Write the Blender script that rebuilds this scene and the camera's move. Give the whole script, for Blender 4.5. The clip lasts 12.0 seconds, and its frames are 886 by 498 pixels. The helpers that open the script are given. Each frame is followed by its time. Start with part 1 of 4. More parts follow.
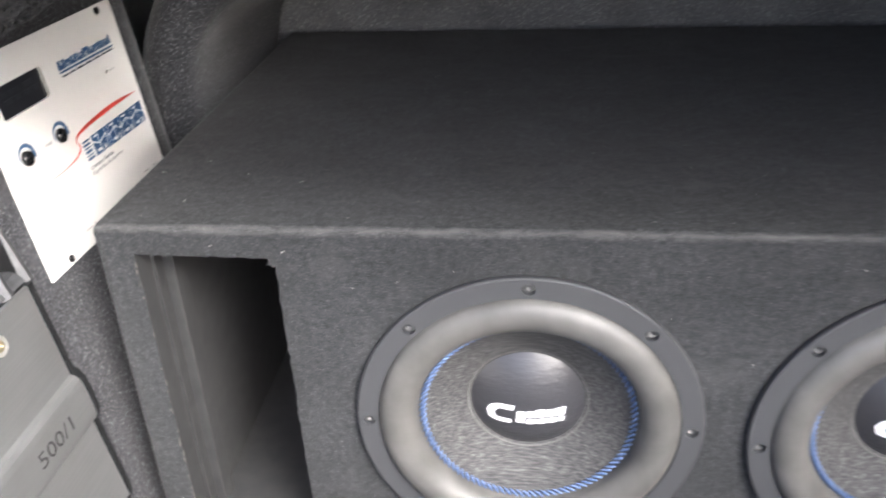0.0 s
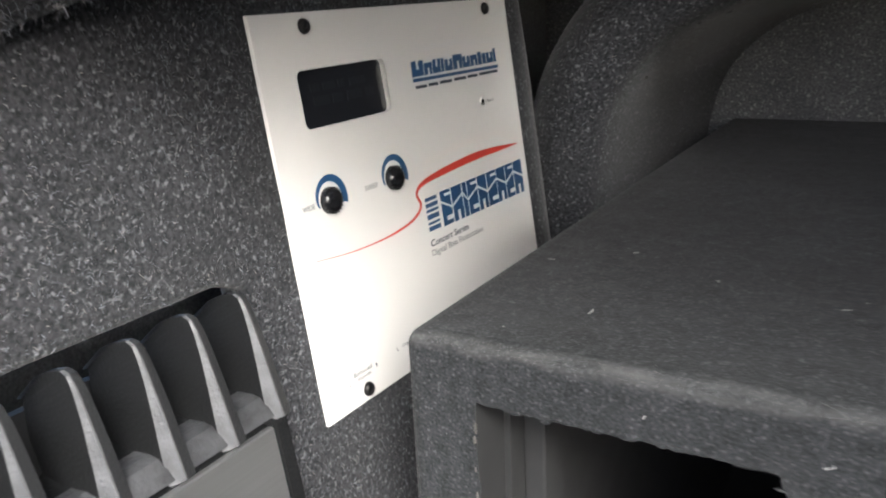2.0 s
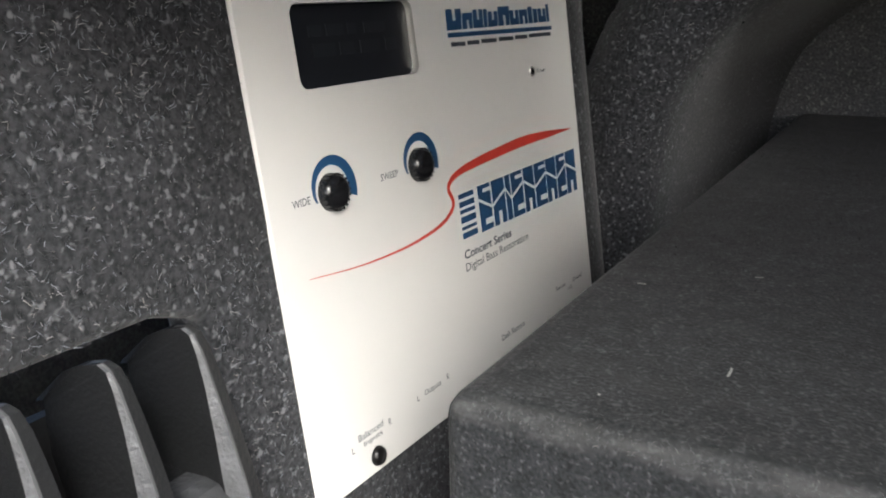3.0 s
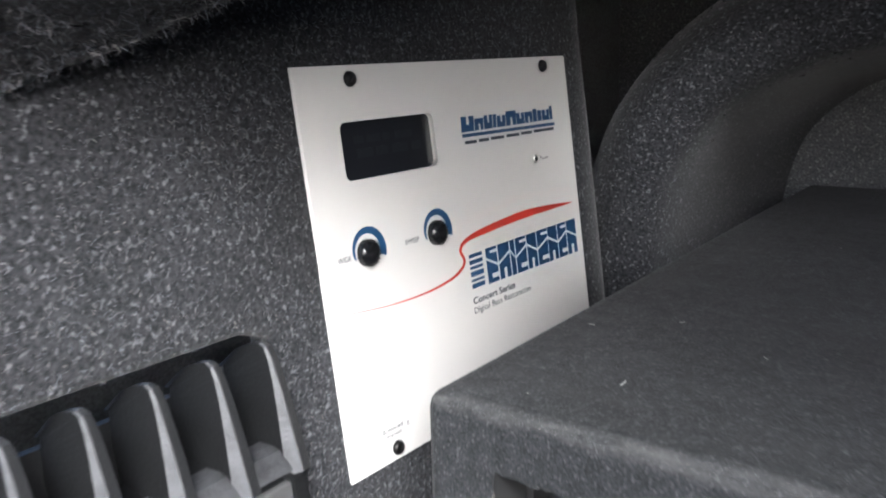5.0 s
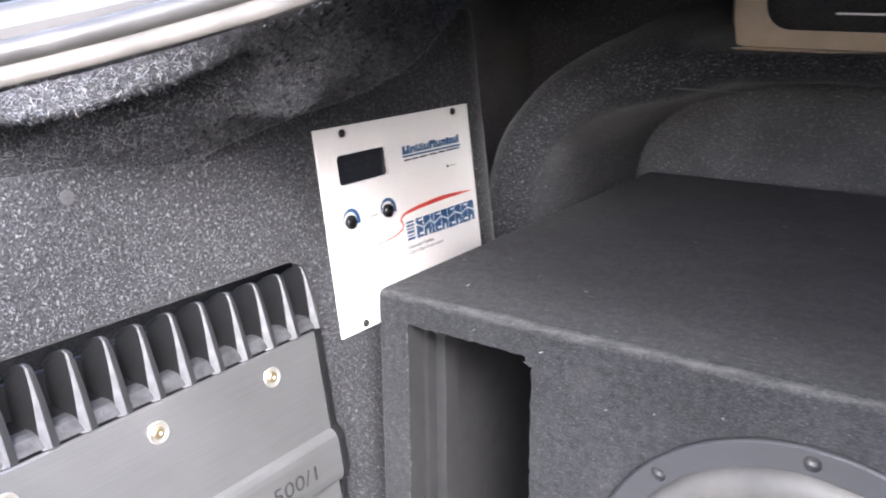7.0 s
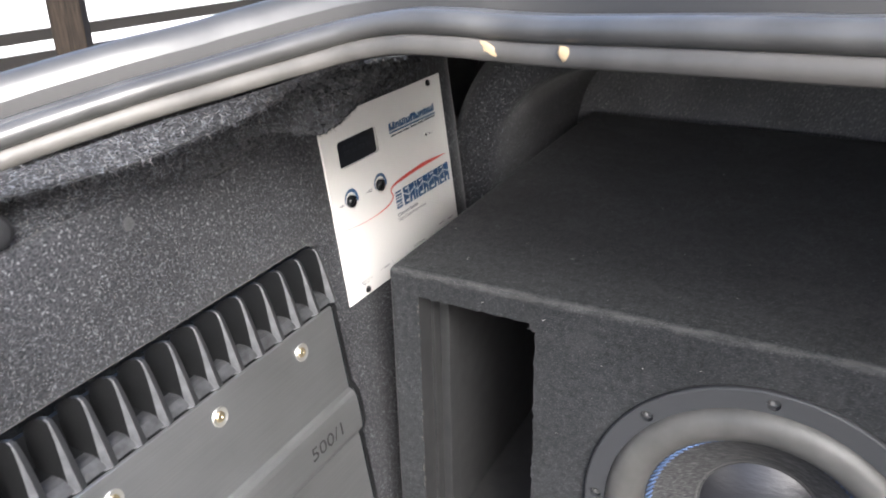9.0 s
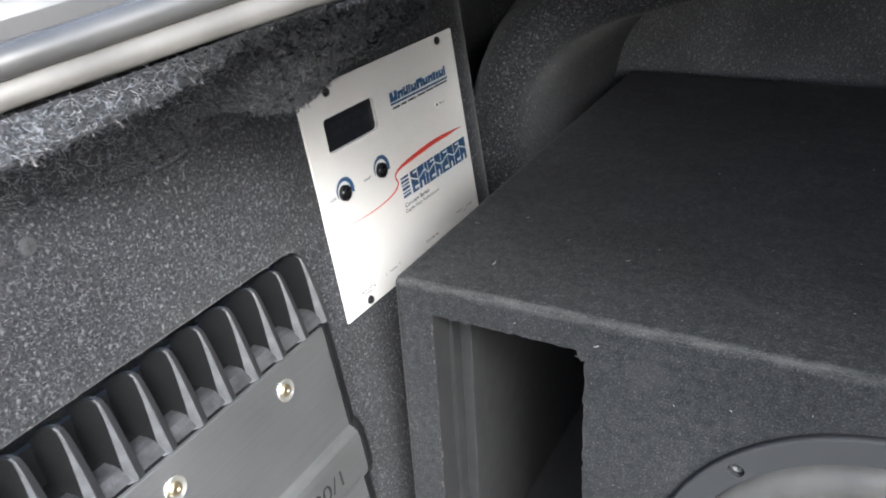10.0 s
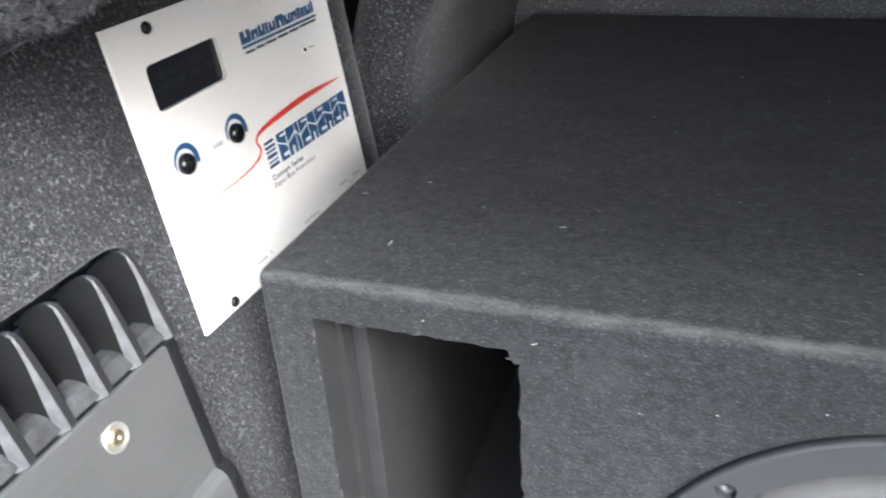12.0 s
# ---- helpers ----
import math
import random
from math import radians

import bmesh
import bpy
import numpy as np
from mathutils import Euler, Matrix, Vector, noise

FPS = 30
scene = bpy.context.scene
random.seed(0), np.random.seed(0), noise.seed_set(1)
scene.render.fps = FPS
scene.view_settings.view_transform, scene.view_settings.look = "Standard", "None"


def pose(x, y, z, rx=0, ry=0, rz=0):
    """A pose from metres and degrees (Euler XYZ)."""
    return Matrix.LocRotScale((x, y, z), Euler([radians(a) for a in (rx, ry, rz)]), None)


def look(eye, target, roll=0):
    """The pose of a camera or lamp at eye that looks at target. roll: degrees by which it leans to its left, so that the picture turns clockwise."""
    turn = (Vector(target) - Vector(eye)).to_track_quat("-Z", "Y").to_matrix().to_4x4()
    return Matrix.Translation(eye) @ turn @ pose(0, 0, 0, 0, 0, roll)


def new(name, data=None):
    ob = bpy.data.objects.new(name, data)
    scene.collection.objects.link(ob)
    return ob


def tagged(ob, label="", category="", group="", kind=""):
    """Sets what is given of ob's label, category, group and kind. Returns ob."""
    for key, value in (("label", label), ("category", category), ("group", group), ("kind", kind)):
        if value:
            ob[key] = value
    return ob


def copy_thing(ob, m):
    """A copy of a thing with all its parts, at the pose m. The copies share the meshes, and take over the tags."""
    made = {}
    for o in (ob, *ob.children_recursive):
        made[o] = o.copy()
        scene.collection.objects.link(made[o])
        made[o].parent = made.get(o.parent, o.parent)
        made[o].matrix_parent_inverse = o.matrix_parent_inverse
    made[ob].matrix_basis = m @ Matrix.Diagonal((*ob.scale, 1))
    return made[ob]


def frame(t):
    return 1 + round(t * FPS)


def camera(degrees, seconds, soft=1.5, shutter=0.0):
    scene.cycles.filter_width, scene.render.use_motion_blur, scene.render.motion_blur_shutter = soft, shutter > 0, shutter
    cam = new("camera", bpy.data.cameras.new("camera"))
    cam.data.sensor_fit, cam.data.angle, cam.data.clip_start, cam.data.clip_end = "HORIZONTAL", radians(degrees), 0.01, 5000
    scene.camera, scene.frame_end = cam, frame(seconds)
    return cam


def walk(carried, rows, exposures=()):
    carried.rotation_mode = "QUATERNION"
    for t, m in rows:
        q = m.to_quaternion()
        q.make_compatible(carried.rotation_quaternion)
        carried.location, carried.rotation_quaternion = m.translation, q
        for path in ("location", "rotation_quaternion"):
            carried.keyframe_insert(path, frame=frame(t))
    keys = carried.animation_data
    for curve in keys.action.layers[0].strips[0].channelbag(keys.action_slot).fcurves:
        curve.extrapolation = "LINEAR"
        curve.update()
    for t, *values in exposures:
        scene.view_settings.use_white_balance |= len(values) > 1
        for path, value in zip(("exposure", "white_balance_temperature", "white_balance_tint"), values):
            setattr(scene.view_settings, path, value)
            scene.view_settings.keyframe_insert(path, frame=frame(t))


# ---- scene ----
cam = camera(56.00, 12.0, soft=1.9, shutter=0.35)
PATH = [
    (0, (0.3110, -0.4873, 0.6164), (0.0849, 1.2506, -0.3472), -2.62),
    (0.5, (0.2925, -0.4096, 0.5894), (-0.2013, 1.2398, -0.4284), -4.71),
    (1, (0.2739, -0.3398, 0.5494), (-0.4213, 1.2757, -0.4029), -5.66),
    (1.5, (0.2191, -0.2822, 0.5060), (-0.6143, 1.3866, -0.2155), -3.64),
    (2, (0.1507, -0.2234, 0.4688), (-0.8330, 1.4220, -0.1013), -2.85),
    (2.5, (0.1051, -0.1706, 0.4437), (-0.8702, 1.4898, -0.0965), -2.45),
    (3, (0.0864, -0.1446, 0.4437), (-0.8922, 1.5054, -0.1218), -1.24),
    (3.2, (0.0827, -0.1398, 0.4486), (-0.9139, 1.5053, -0.0997), -0.33),
    (4.8, (0.1406, -0.1828, 0.4692), (-0.9937, 1.3955, -0.0024), -0.83),
    (5, (0.1613, -0.2070, 0.4683), (-0.9961, 1.3629, 0.0258), -1.46),
    (5.5, (0.2428, -0.2808, 0.4838), (-0.9679, 1.2341, -0.0053), -1.55),
    (6, (0.3029, -0.3567, 0.4982), (-0.9137, 1.1580, 0.0234), -1.46),
    (6.5, (0.3380, -0.3905, 0.5100), (-0.8656, 1.1294, 0.0187), -1.71),
    (7, (0.3714, -0.4459, 0.5596), (-0.7296, 1.1255, -0.0048), -0.57),
    (7.2, (0.3815, -0.4679, 0.5713), (-0.6603, 1.1360, -0.0137), -0.50),
    (8.8, (0.3461, -0.5547, 0.6342), (-0.5051, 1.0906, -0.1197), -0.05),
    (9, (0.3295, -0.5252, 0.6530), (-0.5253, 1.0856, -0.1684), -1.39),
    (9.5, (0.2872, -0.4473, 0.6399), (-0.5800, 1.1286, -0.2344), -2.66),
    (10, (0.2613, -0.3946, 0.6144), (-0.6190, 1.1619, -0.2815), -3.66),
    (10.5, (0.2229, -0.3455, 0.5985), (-0.5760, 1.2255, -0.3470), -3.89),
    (11, (0.1827, -0.2932, 0.5635), (-0.5264, 1.3244, -0.3748), -4.35),
    (11.5, (0.1813, -0.2799, 0.5523), (-0.5221, 1.3396, -0.3871), -4.83),
    (12, (0.2129, -0.2899, 0.5519), (-0.4415, 1.3453, -0.3957), -4.18),
]

# exposure follows the camera's own metering: (seconds, stops)
EXPOSURES = [(0.0, 2.85, 5950, 9), (1.5, 2.42, 5850, 7), (2.5, 1.92, 5950, 5), (3.2, 1.72, 5850, 5), (5.0, 2.25, 5600, 7), (5.5, 2.63, 5550, 8), (6.0, 2.98, 5420, 11), (7.0, 3.02, 5700, 13), (9.0, 2.08, 5850, 8), (10.0, 2.2, 5650, 5), (11.0, 2.45, 5500, 4), (11.5, 2.55, 5550, 5), (12.0, 2.75, 5600, 6)]
walk(cam, [(t, look(eye, target, roll)) for t, eye, target, roll in PATH], EXPOSURES)

# ---- light: bright hazy sky over the open boot ----
SUN_AZ, SUN_EL = radians(136), radians(37)      # azimuth from +y towards +x
sky_world = bpy.data.worlds.new("sky")
scene.world = sky_world
sky_world.use_nodes = True
wn = sky_world.node_tree
sky = wn.nodes.new("ShaderNodeTexSky")
sky.sky_type = "NISHITA"
sky.sun_disc = False
sky.sun_elevation = SUN_EL
sky.sun_rotation = SUN_AZ
sky.air_density = 0.7
sky.dust_density = 6.0
wn.links.new(sky.outputs[0], wn.nodes["Background"].inputs[0])
wn.nodes["Background"].inputs[1].default_value = 0.15

sun = bpy.data.lights.new("sun", "SUN")
sun.energy = 1.15
sun.angle = radians(20)
sun.color = (1.0, 0.96, 0.90)
sun_dir = Vector((math.sin(SUN_AZ) * math.cos(SUN_EL), math.cos(SUN_AZ) * math.cos(SUN_EL), math.sin(SUN_EL)))
new("sun", sun).matrix_world = look(sun_dir * 6, (0, 0, 0))


# ---- materials ----
def material(name, base, rough=0.6, metal=0.0, spec=0.5):
    m = bpy.data.materials.new(name)
    m.use_nodes = True
    b = m.node_tree.nodes["Principled BSDF"]
    b.inputs["Base Color"].default_value = (*base, 1)
    b.inputs["Roughness"].default_value = rough
    b.inputs["Metallic"].default_value = metal
    b.inputs["Specular IOR Level"].default_value = spec
    return m, m.node_tree, b


def noise_node(nt, scale, detail=4, stretch=None):
    co = nt.nodes.new("ShaderNodeTexCoord")
    n = nt.nodes.new("ShaderNodeTexNoise")
    n.inputs["Scale"].default_value = scale
    n.inputs["Detail"].default_value = detail
    if stretch:
        mp = nt.nodes.new("ShaderNodeMapping")
        mp.inputs["Scale"].default_value = stretch
        nt.links.new(co.outputs["Object"], mp.inputs[0])
        nt.links.new(mp.outputs[0], n.inputs["Vector"])
    else:
        nt.links.new(co.outputs["Object"], n.inputs["Vector"])
    return n


def ramp(nt, src, stops):
    r = nt.nodes.new("ShaderNodeValToRGB")
    el = r.color_ramp.elements
    while len(el) < len(stops):
        el.new(0.5)
    for e, (p, c) in zip(el, stops):
        e.position = p
        e.color = (*c, 1) if len(c) == 3 else c
    nt.links.new(src, r.inputs[0])
    return r


def mix(nt, fac, a, b, mode="MIX"):
    m = nt.nodes.new("ShaderNodeMix")
    m.data_type, m.blend_type = "RGBA", mode
    for sock, v in ((m.inputs[0], fac), (m.inputs[6], a), (m.inputs[7], b)):
        if isinstance(v, (int, float)):
            sock.default_value = v
        elif isinstance(v, tuple):
            sock.default_value = (*v, 1)
        else:
            nt.links.new(v, sock)
    return m.outputs[2]


def bump(nt, bsdf, src, strength, dist):
    b = nt.nodes.new("ShaderNodeBump")
    b.inputs["Strength"].default_value = strength
    b.inputs["Distance"].default_value = dist
    nt.links.new(src, b.inputs["Height"])
    nt.links.new(b.outputs[0], bsdf.inputs["Normal"])


def carpet(name, dark, light, fleck, fleck_share, scale=900, sheen=0.3, relief=0.5):
    m, nt, b = material(name, dark, 0.95, 0, 0.15)
    big = noise_node(nt, 14, 3)
    fine = noise_node(nt, scale, 2)
    spots = noise_node(nt, scale * 0.8, 1)
    c = ramp(nt, fine.outputs[0], [(0.35, dark), (0.68, light)]).outputs[0]
    f = ramp(nt, spots.outputs[0], [(fleck_share, (0, 0, 0)), (fleck_share + 0.14, (1, 1, 1))]).outputs[0]
    c = mix(nt, f, c, fleck)
    tone = ramp(nt, big.outputs[0], [(0.3, (0.8, 0.8, 0.8)), (0.7, (1.15, 1.15, 1.15))]).outputs[0]
    c = mix(nt, 1.0, c, tone, "MULTIPLY")
    nt.links.new(c, b.inputs["Base Color"])
    b.inputs["Sheen Weight"].default_value = sheen
    b.inputs["Sheen Roughness"].default_value = 0.5
    bump(nt, b, fine.outputs[0], relief, 0.0005)
    return m, nt, b


LINER, _, _ = carpet("charcoal_liner_carpet", (0.010, 0.0102, 0.0115), (0.036, 0.0365, 0.040), (0.115, 0.115, 0.122), 0.60, 560, 0.15)
FELT, felt_nt, felt_b = carpet("grey_box_carpet", (0.0124, 0.0130, 0.0140), (0.0272, 0.0280, 0.0298), (0.050, 0.0508, 0.0534), 0.58, 950, 0.05, 0.5)
DECKFELT, _, _ = carpet("dark_deck_felt", (0.10, 0.101, 0.108), (0.17, 0.171, 0.18), (0.22, 0.22, 0.22), 0.7, 700, 0.1)
BACKFELT, _, _ = carpet("speckled_back_carpet", (0.075, 0.0755, 0.079), (0.14, 0.141, 0.146), (0.24, 0.24, 0.235), 0.60, 520, 0.1)


def fibre_material(name, dark, light):
    m, nt, b = material(name, dark, 0.6, 0, 0.4)
    g = nt.nodes.new("ShaderNodeNewGeometry")
    r = ramp(nt, g.outputs["Random Per Island"], [(0.0, dark), (0.64, dark), (0.86, (light[0] * 0.85, light[1] * 0.9, light[2])), (1.0, (light[0] * 1.1, light[1] * 1.02, light[2] * 0.92))])
    nt.links.new(r.outputs[0], b.inputs["Base Color"])
    return m


PILE = fibre_material("liner_fibres", (0.019, 0.0193, 0.0215), (0.172, 0.172, 0.180))
NAP = fibre_material("felt_nap", (0.017, 0.0176, 0.0188), (0.052, 0.053, 0.055))
LINT, _, _ = material("pale_lint", (0.25, 0.245, 0.235), 0.85)

SILVER, nt, b = material("satin_silver_paint", (0.76, 0.74, 0.72), 0.55, 0.0)
n = noise_node(nt, 6, 4)
nt.links.new(ramp(nt, n.outputs[0], [(0.3, (0.575, 0.562, 0.540)), (0.7, (0.625, 0.612, 0.59))]).outputs[0], b.inputs["Base Color"])
bump(nt, b, noise_node(nt, 2500, 2).outputs[0], 0.12, 0.0002)
EDGE, _, _ = material("bare_cut_edge", (0.8, 0.78, 0.74), 0.3, 0.5)
BLUE, _, _ = material("navy_print", (0.014, 0.058, 0.14), 0.5)
RED, _, _ = material("red_print", (0.50, 0.045, 0.03), 0.5)
INK, _, _ = material("dark_ink", (0.03, 0.035, 0.05), 0.6)
GHOST, _, _ = material("display_segments", (0.015, 0.017, 0.02), 0.4)
DISPLAY, _, _ = material("dark_display", (0.008, 0.009, 0.012), 0.4)
KNOB, _, _ = material("black_knob_plastic", (0.008, 0.008, 0.009), 0.22)
BOLT, _, _ = material("dull_grey_bolt", (0.055, 0.055, 0.055), 0.55, 0.2)
SCREWBLACK, _, _ = material("black_oxide_screw", (0.012, 0.011, 0.011), 0.35, 0.6)

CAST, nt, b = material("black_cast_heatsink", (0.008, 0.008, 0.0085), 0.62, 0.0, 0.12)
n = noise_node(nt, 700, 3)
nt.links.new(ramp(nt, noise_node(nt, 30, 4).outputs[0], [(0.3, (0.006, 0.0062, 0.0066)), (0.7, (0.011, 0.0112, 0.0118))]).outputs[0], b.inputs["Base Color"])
bump(nt, b, n.outputs[0], 0.55, 0.0005)

# paler copies of the black casting; the facets' highlights are in their base colours
FINFRONT, nt, b = material("lit_fin_front", (0.040, 0.041, 0.043), 0.42)
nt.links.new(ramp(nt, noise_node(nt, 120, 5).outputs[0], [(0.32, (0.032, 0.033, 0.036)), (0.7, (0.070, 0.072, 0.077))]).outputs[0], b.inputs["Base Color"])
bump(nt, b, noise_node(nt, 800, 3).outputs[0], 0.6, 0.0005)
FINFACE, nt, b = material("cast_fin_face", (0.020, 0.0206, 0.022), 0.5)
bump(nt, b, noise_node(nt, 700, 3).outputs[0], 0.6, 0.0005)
LEDGE, nt, b = material("grey_ledge", (0.03, 0.031, 0.033), 0.5)
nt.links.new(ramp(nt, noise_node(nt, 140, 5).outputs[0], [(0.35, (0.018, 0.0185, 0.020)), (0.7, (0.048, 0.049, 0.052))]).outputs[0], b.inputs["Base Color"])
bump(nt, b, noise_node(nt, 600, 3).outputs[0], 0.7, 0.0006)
FINEDGE, nt, b = material("highlit_fin_edge", (0.10, 0.102, 0.106), 0.36, 0.35)
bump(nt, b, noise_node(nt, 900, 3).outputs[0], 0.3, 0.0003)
BRUSHED, nt, b = material("brushed_aluminium", (0.6, 0.605, 0.6), 0.45, 0.88)
n = noise_node(nt, 120, 4, (0.12, 6, 1))
n2 = noise_node(nt, 16, 4, (1.0, 1.6, 1))
c = ramp(nt, n.outputs[0], [(0.3, (0.43, 0.435, 0.435)), (0.7, (0.465, 0.47, 0.47))]).outputs[0]
c2 = ramp(nt, n2.outputs[0], [(0.15, (0.80, 0.81, 0.80)), (0.85, (1, 1, 1))]).outputs[0]
nt.links.new(mix(nt, 1.0, c, c2, "MULTIPLY"), b.inputs["Base Color"])
nt.links.new(ramp(nt, n2.outputs[0], [(0.15, (0.24,) * 3), (0.85, (0.44,) * 3)]).outputs[0], b.inputs["Roughness"])
bump(nt, b, n.outputs[0], 0.03, 0.0002)
GOLD, _, _ = material("brass_socket_screw", (0.80, 0.68, 0.45), 0.36, 1.0)
STEEL, _, _ = material("bright_machined_ring", (0.85, 0.84, 0.8), 0.3, 1.0)
PALE, _, _ = material("bare_countersink", (0.8, 0.78, 0.72), 0.32, 0.9)
DULL, _, _ = material("dull_zinc", (0.042, 0.042, 0.044), 0.65, 0.1)
DULLSTEEL, _, _ = material("dull_steel_strip", (0.13, 0.13, 0.13), 0.45, 0.8)
ENGRAVE, _, _ = material("dark_engraving", (0.025, 0.025, 0.025), 0.6)

PAINT, nt, b = material("silver_car_paint", (0.2, 0.195, 0.19), 0.45, 0.5)
n = noise_node(nt, 25, 5)
nt.links.new(ramp(nt, n.outputs[0], [(0.3, (0.066, 0.0655, 0.0645)), (0.7, (0.098, 0.097, 0.0955))]).outputs[0], b.inputs["Base Color"])
b.inputs["Coat Weight"].default_value = 0.12
FLANGE, nt, b = material("thin_beige_paint", (0.16, 0.148, 0.13), 0.5, 0.1)
nt.links.new(ramp(nt, noise_node(nt, 45, 6, (1, 1, 0.6)).outputs[0], [(0.3, (0.058, 0.0545, 0.0495)), (0.7, (0.090, 0.0845, 0.077))]).outputs[0], b.inputs["Base Color"])
bump(nt, b, noise_node(nt, 150, 3).outputs[0], 0.15, 0.001)
GUTTERSHADE, _, _ = material("gutter_shade", (0.03, 0.029, 0.028), 0.7)
BLACKRUBBER, _, _ = material("matt_black_rubber", (0.012, 0.012, 0.013), 0.65)
CHIPPED, nt, b = material("tan_sealer", (0.36, 0.27, 0.16), 0.7)
RUBBER, nt, b = material("weathered_rubber", (0.075, 0.074, 0.072), 0.34, 0.0, 0.6)
nt.links.new(ramp(nt, noise_node(nt, 35, 5).outputs[0], [(0.3, (0.045, 0.0443, 0.043)), (0.7, (0.074, 0.0727, 0.0705))]).outputs[0], b.inputs["Base Color"])
bump(nt, b, noise_node(nt, 260, 4).outputs[0], 0.2, 0.0006)
PRIMER, nt, b = material("tan_primer_steel", (0.46, 0.33, 0.2), 0.45)
nt.links.new(ramp(nt, noise_node(nt, 40, 4).outputs[0], [(0.3, (0.52, 0.40, 0.265)), (0.7, (0.62, 0.49, 0.335))]).outputs[0], b.inputs["Base Color"])

RING, nt, b = material("charcoal_rubber_gasket", (0.030, 0.031, 0.0335), 0.66, 0.0, 0.35)
bump(nt, b, noise_node(nt, 900, 2).outputs[0], 0.1, 0.0003)
FOAM, nt, b = material("dusty_rubber_surround", (0.09, 0.085, 0.075), 0.5, 0.0, 0.4)
nt.links.new(ramp(nt, noise_node(nt, 40, 5).outputs[0], [(0.3, (0.048, 0.047, 0.0445)), (0.72, (0.080, 0.0775, 0.073))]).outputs[0], b.inputs["Base Color"])
CONE, nt, b = material("pressed_paper_cone", (0.05, 0.05, 0.05), 0.7, 0.0, 0.3)
n = noise_node(nt, 520, 4, (0.16, 1.2, 1))
nt.links.new(ramp(nt, n.outputs[0], [(0.36, (0.020, 0.020, 0.021)), (0.58, (0.050, 0.0495, 0.049)), (0.78, (0.105, 0.1035, 0.101))]).outputs[0], b.inputs["Base Color"])
bump(nt, b, n.outputs[0], 0.6, 0.0012)
CAP, nt, b = material("glossy_carbon_cap", (0.026, 0.026, 0.029), 0.36)
bump(nt, b, noise_node(nt, 300, 4, (0.4, 1.2, 1)).outputs[0], 0.4, 0.0010)
STITCH, _, _ = material("blue_thread", (0.055, 0.092, 0.19), 0.7)
WHITE, _, _ = material("white_print", (0.8, 0.8, 0.82), 0.5)
# far darker than bare board: the port's inner shade is in this colour
MDF, nt, b = material("shade_dark_fibreboard", (0.12, 0.11, 0.09), 0.8)
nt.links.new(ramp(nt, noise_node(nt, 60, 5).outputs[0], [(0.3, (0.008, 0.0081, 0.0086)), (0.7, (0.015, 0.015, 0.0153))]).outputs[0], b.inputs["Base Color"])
CHIPS, _, _ = material("pale_torn_fibreboard", (0.055, 0.052, 0.047), 0.9)
ASPHALT, nt, b = material("grey_asphalt", (0.06, 0.06, 0.06), 0.9)
nt.links.new(ramp(nt, noise_node(nt, 80, 5).outputs[0], [(0.3, (0.04, 0.04, 0.04)), (0.7, (0.09, 0.088, 0.085))]).outputs[0], b.inputs["Base Color"])
BLACKPAINT, _, _ = material("dusty_black_car_paint", (0.02, 0.018, 0.016), 0.12)
PALESTRIP, _, _ = material("pale_side_trim", (0.75, 0.75, 0.74), 0.25)
TYRE, _, _ = material("tyre_rubber", (0.02, 0.02, 0.02), 0.8)
GLASSY, _, _ = material("dark_window_glass", (0.015, 0.02, 0.02), 0.05)
WOOD, nt, b = material("dark_weathered_wood", (0.08, 0.055, 0.035), 0.85, 0.0, 0.15)
nt.links.new(ramp(nt, noise_node(nt, 30, 5, (6, 6, 0.4)).outputs[0], [(0.3, (0.010, 0.008, 0.0065)), (0.7, (0.030, 0.022, 0.016))]).outputs[0], b.inputs["Base Color"])


# ---- mesh helpers ----
from mathutils.geometry import tessellate_polygon


def mesh_from(name, verts, faces, mat, smooth=False):
    me = bpy.data.meshes.new(name)
    me.from_pydata([tuple(v) for v in verts], [], faces)
    me.materials.append(mat)
    if smooth:
        me.polygons.foreach_set("use_smooth", [True] * len(me.polygons))
    me.update()
    return me


def part(name, bm, mat, parent=None, label="", m=None, smooth=False):
    """Links a bmesh (or a finished mesh) as one object, under parent if there is one."""
    if isinstance(bm, bmesh.types.BMesh):
        me = bpy.data.meshes.new(name)
        bm.to_mesh(me)
        bm.free()
        me.materials.append(mat)
        if smooth:
            me.polygons.foreach_set("use_smooth", [True] * len(me.polygons))
    else:
        me = bm
    ob = new(name, me)
    if parent:
        ob.parent = parent
    if m:
        ob.matrix_local = m
    return tagged(ob, label)


def thing(name, m, label, category, group="", kind=""):
    e = new(name)
    e.empty_display_size = 0.05
    e.matrix_world = m
    return tagged(e, label, category, group, kind)


def block(x0, x1, y0, y1, z0, z1, bev=0.0, seg=2):
    bm = bmesh.new()
    bmesh.ops.create_cube(bm, size=1, matrix=Matrix.Translation(((x0 + x1) / 2, (y0 + y1) / 2, (z0 + z1) / 2)) @ Matrix.Diagonal((x1 - x0, y1 - y0, z1 - z0, 1)))
    if bev:
        bmesh.ops.bevel(bm, geom=bm.edges[:], offset=bev, segments=seg, profile=0.5, affect="EDGES")
    return bm


